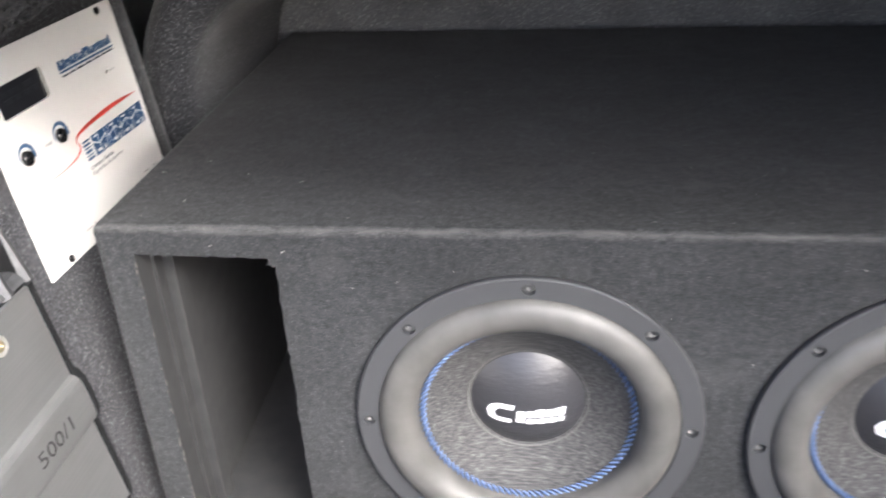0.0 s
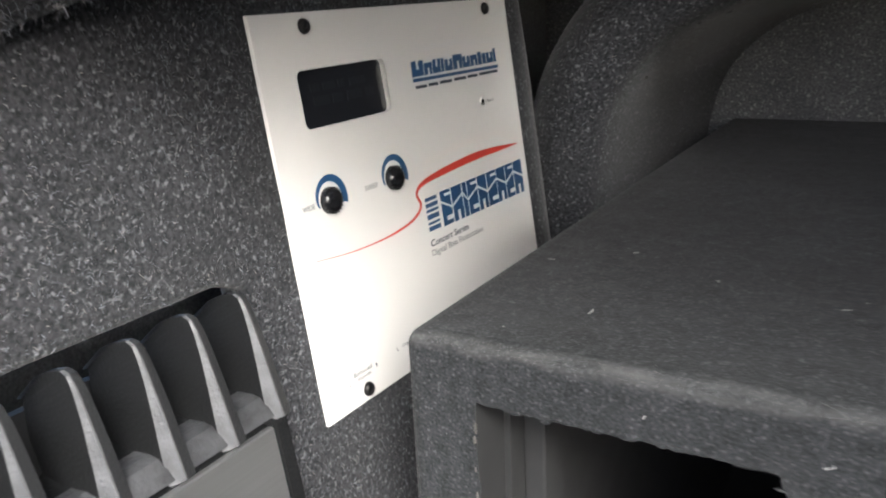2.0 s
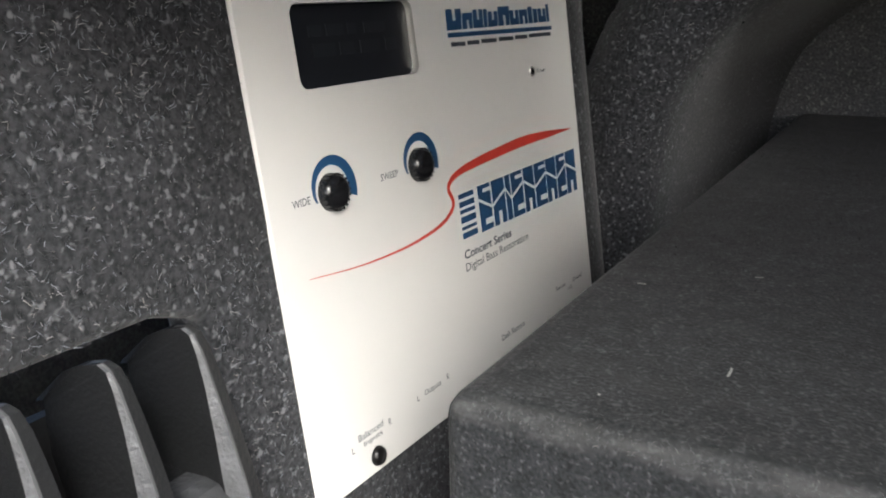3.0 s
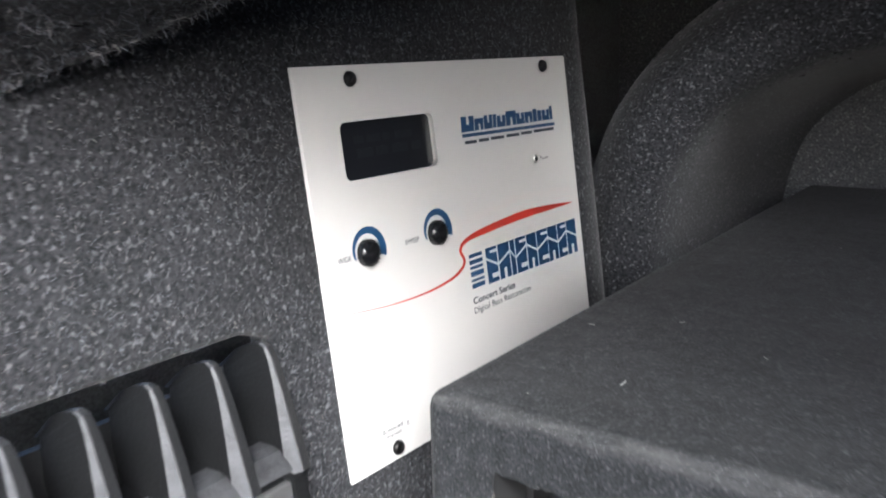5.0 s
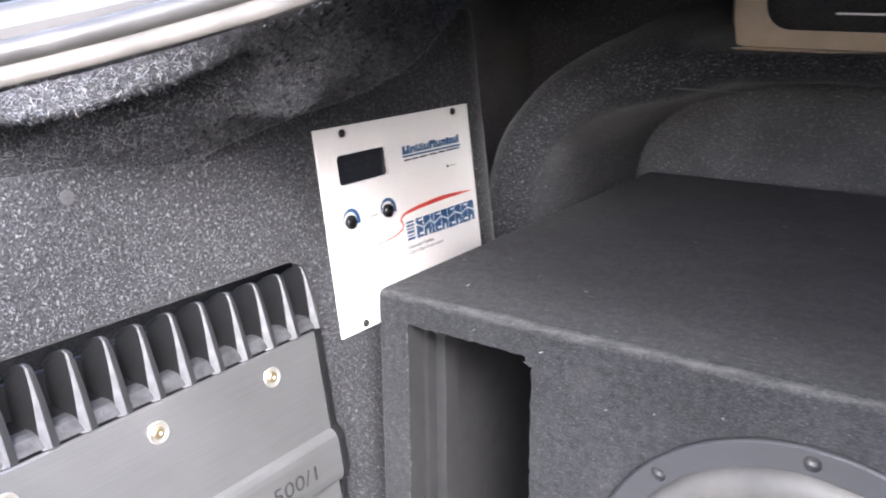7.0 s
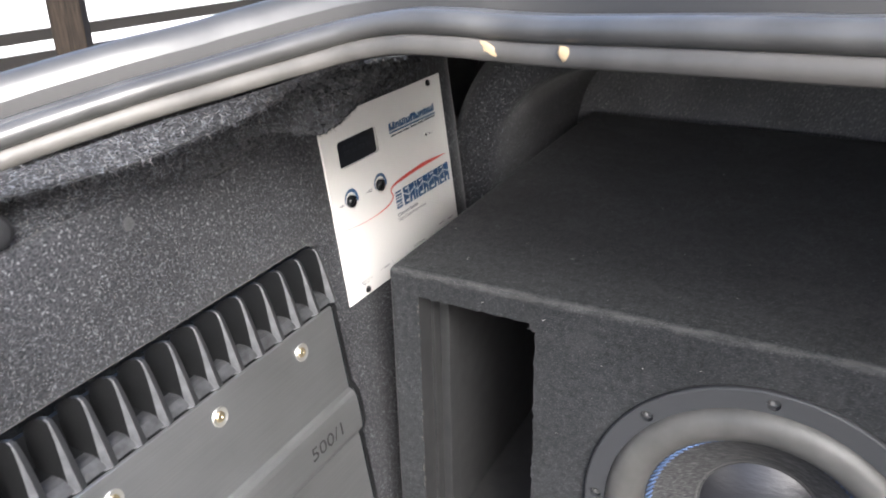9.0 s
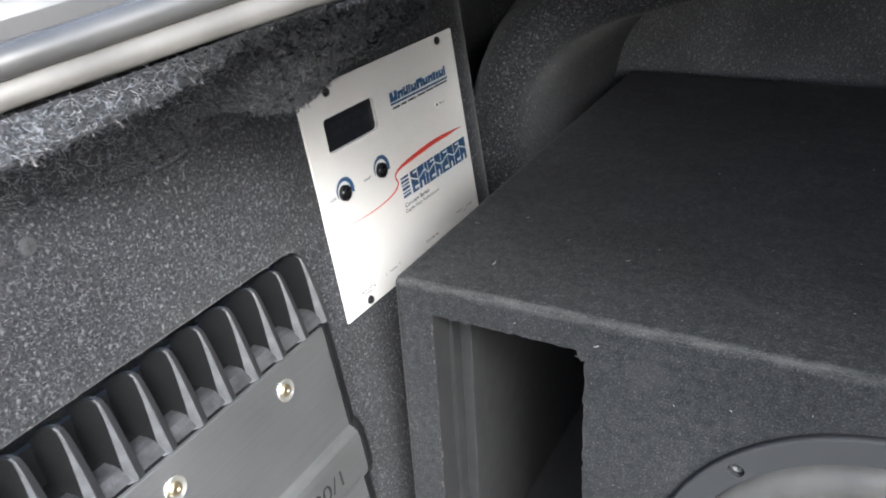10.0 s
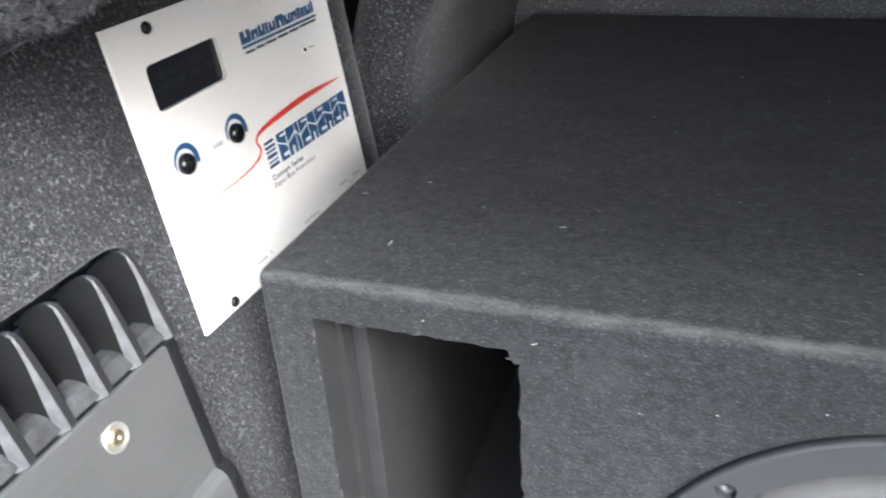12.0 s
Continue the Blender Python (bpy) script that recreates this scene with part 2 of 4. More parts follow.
def lathe(profile, n=64, close=False):
    """Revolves (r, h) round z."""
    verts, faces = [], []
    k = len(profile)
    for i in range(n):
        a = 2 * math.pi * i / n
        for r, h in profile:
            verts.append((r * math.cos(a), r * math.sin(a), h))
    for i in range(n):
        for j in range(k - 1 if not close else k):
            a, b2 = i * k + j, i * k + (j + 1) % k
            c2, d = ((i + 1) % n) * k + (j + 1) % k, ((i + 1) % n) * k + j
            faces.append((a, d, c2, b2))
    bm = bmesh.new()
    vs = [bm.verts.new(v) for v in verts]
    for f in faces:
        bm.faces.new([vs[q] for q in f])
    bmesh.ops.remove_doubles(bm, verts=bm.verts[:], dist=1e-6)
    bmesh.ops.recalc_face_normals(bm, faces=bm.faces[:])
    return bm


def grid_mesh(rows):
    """A sheet through rows of points, as (verts, faces)."""
    k = len(rows[0])
    verts = [p for r in rows for p in r]
    faces = [(i * k + j, i * k + j + 1, (i + 1) * k + j + 1, (i + 1) * k + j) for i in range(len(rows) - 1) for j in range(k - 1)]
    return verts, faces


def spline(points, n):
    """Catmull-Rom through the points, n samples, even in parameter."""
    P = [Vector(p) for p in points]
    P = [2 * P[0] - P[1]] + P + [2 * P[-1] - P[-2]]
    out = []
    for i in range(n):
        s = i / (n - 1) * (len(P) - 3)
        k = min(int(s), len(P) - 4)
        t = s - k
        a, b2, c2, d = P[k:k + 4]
        out.append(0.5 * ((2 * b2) + (c2 - a) * t + (2 * a - 5 * b2 + 4 * c2 - d) * t * t + (3 * b2 - a - 3 * c2 + d) * t ** 3))
    return out


def flat_shape(loops, depth):
    """A flat shape in the xy plane from outer loop and holes, raised by depth."""
    bm = bmesh.new()
    points = [(p[0], p[1], 0.0) for loop in loops for p in loop]
    vs = [bm.verts.new(p) for p in points]
    for tri in tessellate_polygon([[Vector((p[0], p[1], 0.0)) for p in loop] for loop in loops]):
        if len(set(tri)) == 3:
            bm.faces.new([vs[k] for k in tri])
    bmesh.ops.recalc_face_normals(bm, faces=bm.faces[:])
    if bm.faces and sum(f.normal.z for f in bm.faces) < 0:
        bmesh.ops.reverse_faces(bm, faces=bm.faces[:])
    if depth:
        r = bmesh.ops.extrude_face_region(bm, geom=bm.faces[:])
        bmesh.ops.translate(bm, vec=(0, 0, depth), verts=[g for g in r["geom"] if isinstance(g, bmesh.types.BMVert)])
        bmesh.ops.recalc_face_normals(bm, faces=bm.faces[:])
    return bm


def rounded_rect(x0, x1, y0, y1, r, n=6):
    out = []
    for cx, cy, a0 in ((x1 - r, y1 - r, 0), (x0 + r, y1 - r, 90), (x0 + r, y0 + r, 180), (x1 - r, y0 + r, 270)):
        out += [(cx + r * math.cos(radians(a0 + 90 * i / n)), cy + r * math.sin(radians(a0 + 90 * i / n))) for i in range(n + 1)]
    return out


def circle(cx, cy, r, n=32):
    return [(cx + r * math.cos(2 * math.pi * i / n), cy + r * math.sin(2 * math.pi * i / n)) for i in range(n)]


def lettering(text, x, y, width, height, parent, mat, name="lettering", label="", z=0.0, turn=0.0):
    """Words in the built-in font, width by height, lower left corner at x, y."""
    cu = bpy.data.curves.new(name, "FONT")
    cu.body = text
    cu.resolution_u = 3
    cu.offset = 0.022 if text == "Concert Series" else 0.004
    tmp = new(name, cu)
    me = bpy.data.meshes.new_from_object(tmp.evaluated_get(bpy.context.evaluated_depsgraph_get()))
    bpy.data.objects.remove(tmp)
    bpy.data.curves.remove(cu)
    co = np.array([v.co[:] for v in me.vertices])
    lo, hi = co.min(0), co.max(0)
    me.transform(Matrix.Diagonal((width / (hi[0] - lo[0]), height / (hi[1] - lo[1]), 1, 1)) @ Matrix.Translation((-lo[0], -lo[1], 0)))
    me.materials.clear()
    me.materials.append(mat)
    return part(name, me, mat, parent, label, pose(x, y, z, 0, 0, turn))


def fibres(name, verts, faces, count, length, width, lie, mat, rng, keep=None, lift=0.0):
    """Tiny tapered fibres strewn over a sheet, as one mesh."""
    V = np.array([tuple(v) for v in verts])
    T = np.array([t for f in faces for t in ((f[0], f[1], f[2]), (f[0], f[2], f[3]))[: len(f) - 2]])
    a, b2, c2 = V[T[:, 0]], V[T[:, 1]], V[T[:, 2]]
    nrm = np.cross(b2 - a, c2 - a)
    area = np.linalg.norm(nrm, axis=1)
    nrm = nrm / np.maximum(area, 1e-12)[:, None]
    k = rng.choice(len(T), count, p=area / area.sum())
    u, v = rng.random(count), rng.random(count)
    over = u + v > 1
    u[over], v[over] = 1 - u[over], 1 - v[over]
    p = a[k] + (b2[k] - a[k]) * u[:, None] + (c2[k] - a[k]) * v[:, None]
    n3 = nrm[k]
    r = rng.normal(size=(count, 3))
    along = r - (r * n3).sum(1)[:, None] * n3
    along /= np.linalg.norm(along, axis=1)[:, None]
    d = along * lie + n3 * rng.uniform(0.15, 1.0, count)[:, None] * (1 - lie * 0.6)
    d /= np.linalg.norm(d, axis=1)[:, None]
    side = np.cross(d, n3)
    side /= np.maximum(np.linalg.norm(side, axis=1), 1e-9)[:, None]
    L = length * rng.uniform(0.45, 1.3, count)[:, None]
    W = width * rng.uniform(0.6, 1.4, count)[:, None]
    bend = rng.normal(size=(count, 3)) * length * 0.18
    base = p + n3 * lift
    q = np.stack([base - side * W, base + side * W, base + d * L * 0.55 + side * W * 0.8 + bend, base + d * L + bend * 0.4, base + d * L * 0.55 - side * W * 0.8 + bend], 1)
    if keep is not None:
        q = q[keep(p)]
    m5 = len(q)
    idx = np.arange(m5 * 5).reshape(m5, 5)
    me = bpy.data.meshes.new(name)
    me.vertices.add(m5 * 5)
    me.vertices.foreach_set("co", q.reshape(-1))
    me.loops.add(m5 * 5)
    me.loops.foreach_set("vertex_index", idx.reshape(-1))
    me.polygons.add(m5)
    me.polygons.foreach_set("loop_start", np.arange(m5) * 5)
    me.update(calc_edges=True)
    me.materials.append(mat)
    return me


RNG = np.random.default_rng(5)


# ---- boot shell: floor, side board, deck, back ----
def wall_x(y, z):
    """The carpeted side board leans out at the top and swings in towards the cabin."""
    return -0.0751 + (0.008 if y < 0 else 0.042) * y - 0.125 * (z - 0.44) - 14.0 * max(0.0, y - 0.236) ** 2


def board_top(y):
    """The side board ends under the slack liner towards the rear."""
    s = min(1.0, max(0.0, (y + 0.095) / 0.05))
    return 0.4700 - 0.010 * math.exp(-((y + 0.098) / 0.025) ** 2) + 0.085 * s * s * (3 - 2 * s) + 0.15 * min(0.0, y + 0.25)


part("floor", block(-0.4, 1.2, -1.0, 0.62, -0.03, 0.0), LINER)
tagged(bpy.data.objects["floor"], "charcoal carpeted boot floor", "floor", kind="structure")
CUT = (-0.424, -0.0055, 0.02, 0.3730)      # y0, y1, z0, z1 of the amplifier's recess
bm = bmesh.new()
ys = [-0.95 + 0.05 * i for i in range(11)] + [CUT[0], -0.34, -0.29, -0.24, -0.19, -0.165, -0.14, -0.12, -0.105, -0.09, -0.075, -0.06, -0.045, -0.02, CUT[1], 0.04, 0.08, 0.12, 0.16, 0.2, 0.225, 0.236, 0.245, 0.254, 0.264]
zs = [0.0, CUT[2], 0.06, 0.1, 0.15, 0.2, 0.25, 0.3, 0.35, CUT[3], 0.39, 0.40, 0.415, 0.43, 0.445, 0.46, 0.48, 0.5, 0.55, 0.60]
vs = {}
for i, y in enumerate(ys):
    for j, z in enumerate(zs):
        cap = board_top(y)
        z2 = z if z < 0.39 else 0.39 + (z - 0.39) * (cap - 0.39) / 0.21
        x = wall_x(y, z2) + (0.0015 * noise.noise((y * 14, z2 * 14, 0)) if z > 0.38 else 0)
        if 0.045 < y < 0.21 and 0.31 < z < 0.45:
            x -= 0.014              # pocket for the processor's chassis
        vs[i, j] = bm.verts.new((x, y, z2 - 0.005 * (z == CUT[3] and y == CUT[1])))
for i in range(len(ys) - 1):
    for j in range(len(zs) - 1):
        if CUT[0] - 1e-6 < ys[i] < CUT[1] - 1e-6 and CUT[2] - 1e-6 < zs[j] < CUT[3] - 1e-6:
            continue
        bm.faces.new((vs[i, j], vs[i + 1, j], vs[i + 1, j + 1], vs[i, j + 1]))
bmesh.ops.delete(bm, geom=[v for v in bm.verts if not v.link_faces], context="VERTS")
bmesh.ops.recalc_face_normals(bm, faces=bm.faces[:])
if sum(f.normal.x for f in bm.faces) < 0:
    bmesh.ops.reverse_faces(bm, faces=bm.faces[:])
r = bmesh.ops.extrude_face_region(bm, geom=bm.faces[:])
bmesh.ops.translate(bm, vec=(-0.016, 0, 0), verts=[g for g in r["geom"] if isinstance(g, bmesh.types.BMVert)])
bmesh.ops.recalc_face_normals(bm, faces=bm.faces[:])
sharp = [e for e in bm.edges if e.is_manifold and e.calc_face_angle() > 1.0]
bmesh.ops.bevel(bm, geom=sharp, offset=0.003, segments=2, profile=0.5, affect="EDGES")
wall = part("wall_side", bm, LINER, smooth=True)
tagged(wall, "charcoal flecked carpet side board, leaning outwards", "wall", kind="structure")
def off_cut(p):
    amp_gap = (p[:, 1] > CUT[0] - 0.002) & (p[:, 1] < CUT[1] + 0.001) & (p[:, 2] > CUT[2]) & (p[:, 2] < CUT[3] + 0.001)
    return ~(amp_gap | ((p[:, 1] > 0.019) & (p[:, 1] < 0.222) & (p[:, 2] > 0.297) & (p[:, 2] < 0.467)))


front_rows = [[(wall_x(y, z), y, z) for z in np.linspace(0.02, min(0.51, board_top(y)), 26)] for y in np.linspace(-0.42, 0.27, 12)]
fv, ff = grid_mesh(front_rows)
ff = [tuple(reversed(f)) for f in ff]
pile = part("carpet_pile", fibres("carpet_pile", fv, ff, 230000, 0.0018, 0.00010, 0.85, PILE, RNG, off_cut), PILE)
tagged(pile, "pale and dark carpet fibres of the side board", "carpet pile", kind="stuff")

# wheel-arch liner: carpet that rolls from the side board into the recess behind it
crest = spline([(-0.0760, 0.2633, -0.0216), (-0.0682, 0.2696, 0.1960), (-0.0598, 0.2741, 0.3305), (-0.0483, 0.2773, 0.3976), (-0.0251, 0.2816, 0.4374), (0.0104, 0.2874, 0.4665), (0.0538, 0.2945, 0.4840), (0.1030, 0.3059, 0.4950), (0.1593, 0.3219, 0.5079), (0.3083, 0.3430, 0.5091), (0.6174, 0.3657, 0.5009), (1.0093, 0.3878, 0.4906)], 90)
rows = []
for i, c in enumerate(crest):
    t = (crest[min(i + 1, 89)] - crest[max(i - 1, 0)]).normalized()
    out = Vector((-t.z, 0, t.x))
    out.normalize()
    row = []
    flat_end = min(1.0, max(0.0, (c.x - 0.09) / 0.07))
    for o, dy in ((0.075, 0.26), (0.064, 0.20), (0.056, 0.13), (0.050, 0.08), (0.044, 0.048), (0.036, 0.024), (0.025, 0.009), (0.013, 0.002), (0.0, 0.0), (-0.010, 0.002), (-0.017, 0.008), (-0.021, 0.020), (-0.023, 0.045), (-0.024, 0.10), (-0.026, 0.17), (-0.030, 0.235), (-0.036, 0.264)):
        k = 0.003 * noise.noise((c.x * 18, c.z * 18 + o * 30, dy * 10))
        o2 = o * (1 - flat_end) + min(o, 0.006) * flat_end
        row.append(c + out * (o2 + k) + Vector((0, dy + k, 0)))
    rows.append(row)
arch_v, arch_f = grid_mesh(rows)
arch = part("wheel_arch_liner", mesh_from("wheel_arch_liner", arch_v, arch_f, LINER, True), LINER)
tagged(arch, "dark carpet liner rolled over the wheel arch", "trunk liner", kind="structure")
crest_v, crest_f = grid_mesh([r2[3:13] for r2 in rows[20:78]])
crest_f = [tuple(reversed(f)) for f in crest_f]
nap = part("carpet_pile", fibres("arch_pile", crest_v, crest_f, 40000, 0.0034, 0.00013, 0.8, PILE, RNG), PILE)
tagged(nap, "short carpet fibres on the wheel arch liner", "carpet pile", kind="stuff")

part("arch_trim", block(-0.035, 0.035, -0.0015, 0.0015, -0.0006, 0.0006, 0.0004), DULLSTEEL, None, "", pose(0.1233, 0.3121, 0.4829, 0, 1.2, 3.2))
tagged(bpy.data.objects["arch_trim"], "thin pale metal strip along the wheel arch liner", "trim strip", kind="structure")
part("underbody", block(-0.38, 1.18, -0.98, 0.60, -0.62, -0.031), PAINT)
tagged(bpy.data.objects["underbody"], "plain silver lower body of the car below the boot", "car body", kind="structure")
part("wall_outer", block(-0.20, -0.185, -1.0, 0.129, 0.0, 0.36), DECKFELT)
part("wall_corner", block(-0.20, -0.185, 0.13, 0.58, 0.0, 0.60), DECKFELT)
tagged(bpy.data.objects["wall_corner"], "dark outer skin behind the wheel arch", "wall", kind="structure")
tagged(bpy.data.objects["wall_outer"], "dark outer skin behind the side board", "wall", kind="structure")
part("wall_back", block(-0.21, 1.2, 0.556, 0.58, 0.0, 0.74), BACKFELT)
tagged(bpy.data.objects["wall_back"], "dark carpeted back wall of the boot", "wall", kind="structure")
part("wall_far_side", block(1.0, 1.03, -1.0, 0.58, 0.0, 0.6), LINER)
tagged(bpy.data.objects["wall_far_side"], "dark carpeted side wall of the boot", "wall", kind="structure")
part("wall_rear", block(-0.3, 1.03, -1.03, -1.0, 0.0, 0.38), LINER)
tagged(bpy.data.objects["wall_rear"], "dark carpeted rear sill wall of the boot", "wall", kind="structure")

# opening's edge, from the rear along the side, round the corner and across under the rear window
LIP = [(-0.3744, -1.0753, 0.3956), (-0.2638, -0.7099, 0.4214), (-0.1494, -0.3921, 0.4807), (-0.0851, -0.2648, 0.5110), (-0.0400, -0.2011, 0.5277), (0.0000, -0.1695, 0.5398), (0.0301, -0.1503, 0.5488), (0.0520, -0.1391, 0.5551), (0.0660, -0.1346, 0.5592), (0.0850, -0.1347, 0.5635), (0.1051, -0.1378, 0.5666), (0.1350, -0.1409, 0.5678), (0.1801, -0.1467, 0.5683), (0.3000, -0.1990, 0.5815), (0.4941, -0.2263, 0.5890), (0.7446, -0.2640, 0.5935), (1.1068, -0.2643, 0.5972)]
lip = spline(LIP, 141)


def lip_sweep(profile):
    rows = []
    for i, c in enumerate(lip):
        t = lip[min(i + 1, 140)] - lip[max(i - 1, 0)]
        t.z = 0
        t.normalize()
        n = Vector((-t.y, t.x, 0))
        rows.append([c + n * a + Vector((0, 0, h)) for a, h in profile])
    return grid_mesh(rows)


car_body = thing("car_body", pose(0, 0, 0), "silver painted edge of the open car boot", "car body", kind="structure")
flange = [(0.012, 0.0005), (0.004, -0.001), (0.0005, -0.0012), (-0.0012, 0.0), (-0.001, 0.004), (0.0, 0.0088), (0.003, 0.0100), (0.010, 0.0108), (0.018, 0.0118), (0.0255, 0.014)]
v, f = lip_sweep(flange)
part("flange", mesh_from("flange", v, f, FLANGE, True), FLANGE, car_body, "silver inner flange, thinly painted and chipped")
# the panel's inner face, split off and darkened to stand for gutter shadow
gutter = [(0.0250, 0.0125), (0.0258, 0.0220), (0.0272, 0.0280)]
v, f = lip_sweep(gutter)
part("gutter", mesh_from("gutter", v, f, GUTTERSHADE, True), GUTTERSHADE, car_body, "inner wall of the rain gutter, coloured dark for its shade")
panel_top = [(0.0272, 0.0280), (0.0282, 0.0305), (0.0295, 0.0335), (0.0315, 0.0365), (0.0355, 0.0398), (0.040, 0.0408), (0.046, 0.0400), (0.054, 0.0362), (0.066, 0.027), (0.082, 0.006), (0.092, -0.05), (0.095, -0.30)]
v, f = lip_sweep(panel_top)
for q, p in enumerate(v):
    c = lip[q // len(panel_top)]
    across = min(1.0, max(0.0, (c.x + 0.20) / 0.12))
    if q % len(panel_top) > 6:
        p.z = p.z * (1 - across) + max(p.z, c.z + 0.026 + 0.25 * max(0, p.y - c.y - 0.06)) * across
part("quarter_panel", mesh_from("quarter_panel", v, f, PAINT, True), PAINT, car_body, "silver painted outer panel beside the gutter")
seal = [(0.0040 + 0.0066 * math.cos(radians(a)), 0.0156 + 0.0064 * math.sin(radians(a))) for a in range(262, 44, -14)] + [(0.0100, 0.0196), (0.0122, 0.0205), (0.0150, 0.0212), (0.0176, 0.0216), (0.0184, 0.0205), (0.0184, 0.0165), (0.0165, 0.0125), (0.0060, 0.0100)]
v, f = lip_sweep(seal)
strip = part("weatherstrip", mesh_from("weatherstrip", v, f, RUBBER, True), RUBBER)
tagged(strip, "dusty grey rubber weatherstrip along the boot opening", "weatherstrip")
bead = [(0.0112, 0.0198), (0.0116, 0.0208), (0.0124, 0.0211), (0.0131, 0.0207), (0.0138, 0.0207), (0.0144, 0.0214), (0.0152, 0.0217), (0.0160, 0.0213)]
v, f = lip_sweep(bead)
part("seal_base", mesh_from("seal_base", v, f, RUBBER, True), RUBBER, strip, "ribbed base of the rubber seal")
for cx, w in ((0.155, 0.012), (0.197, 0.012)):
    i = min(range(141), key=lambda q: abs(lip[q].x - cx) + (lip[q].y > -0.1))
    c = lip[i]
    bm = bmesh.new()
    bmesh.ops.create_icosphere(bm, subdivisions=2, radius=1)
    for q in bm.verts:
        q.co *= 1 + 0.55 * noise.noise(q.co * 2.2 + Vector((cx * 50, 0, 0)))
    bmesh.ops.scale(bm, vec=(w / 2, 0.0009, w * 0.30), verts=bm.verts[:])
    part("sealer_blob", bm, CHIPPED, car_body, "tan blob of old sealer", pose(c.x, c.y - 0.0004, c.z + 0.0048, 0, 25, -8), True)

# deck under the rear window, and the primed bulkhead with its rounded cut-out
rows = []
for i in range(0, 141):
    c = lip[i]
    if c.y > -0.40:
        rows.append([c + Vector((0, 0, 0.0))] + [Vector((c.x + (0.0 if c.x > 0.05 else -0.10 * s), c.y + (0.62 - c.y) * s, c.z + 0.004 + 0.075 * s)) for s in (0.06, 0.25, 0.36, 0.50, 0.6, 0.8, 1.0)])
v, f = grid_mesh(rows)
# an unseen opening added to the deck to let daylight onto the wheel arch
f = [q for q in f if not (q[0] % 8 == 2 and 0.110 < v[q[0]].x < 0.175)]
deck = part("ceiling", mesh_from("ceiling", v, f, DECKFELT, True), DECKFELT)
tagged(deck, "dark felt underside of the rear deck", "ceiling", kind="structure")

BULK = Matrix.Translation((0.1398, 0.3641, 0.5197)) @ pose(0, 0, 0, 90, 1.4, 3.2) @ Matrix.Scale(1.034, 4) @ Matrix.Translation((-0.150, -0.5185, 0))
hole = [(x, z) for x, z in rounded_rect(0.172, 0.62, 0.5335, 0.60, 0.022)]
outer = [(0.150, 0.5185), (0.80, 0.5175), (0.80, 0.63), (0.140, 0.63), (0.146, 0.54)]
bulk = part("bulkhead", flat_shape([outer, hole], 0.0015), PRIMER, None, "", BULK)
tagged(bulk, "tan primed steel bulkhead with a rounded cut-out", "bulkhead", kind="structure")
part("bulkhead_flange", block(0.150, 0.80, 0.322, 0.345, 0.5165, 0.5180, 0.0006), PRIMER, bulk, "folded lower flange", Matrix(pose(0, 0.345, 0, 90, 0, 0)).inverted())
part("cavity_panel", block(0.1, 0.85, 0.475, 0.48, 0.50, 0.66), DECKFELT)
tagged(bpy.data.objects["cavity_panel"], "dark panel seen through the bulkhead cut-out", "panel", kind="structure")
part("shelf_brace", block(-0.10, 0.10, -0.002, 0.002, -0.0013, 0.0013, 0.0008), STEEL, None, "", pose(0.3133, 0.4185, 0.5452, 0, 1.4, 3.2))
tagged(bpy.data.objects["shelf_brace"], "thin bright steel brace behind the bulkhead", "brace")

# slack carpet that hangs from the opening's edge to the side board, with a fold and a belly
PAIRS = [((-0.2638, -0.7099, 0.4214), (-0.0860, -0.7060, 0.3990)), ((-0.1494, -0.3921, 0.4807), (-0.0850, -0.3897, 0.4450)), ((-0.0851, -0.2648, 0.5110), (-0.0845, -0.2582, 0.4650)), ((-0.0400, -0.2011, 0.5277), (-0.0845, -0.1793, 0.4660)), ((0.0000, -0.1695, 0.5398), (-0.0800, -0.1198, 0.4610)), ((0.0301, -0.1503, 0.5488), (-0.0643, -0.0682, 0.4734)), ((0.0410, -0.1447, 0.5519), (-0.0375, -0.0422, 0.4880)), ((0.0520, -0.1391, 0.5551), (-0.0162, -0.0105, 0.4985)), ((0.0660, -0.1346, 0.5592), (0.0072, 0.0016, 0.5102)), ((0.0755, -0.1346, 0.5614), (0.0258, 0.0282, 0.5302)), ((0.1051, -0.1378, 0.5666), (0.0434, 0.0616, 0.5739))]
NU = 100
top_c = spline([a for a, b2 in PAIRS], NU)
low_c = spline([b2 for a, b2 in PAIRS], NU)
VS = [i / 26 for i in range(27)]
rows = []
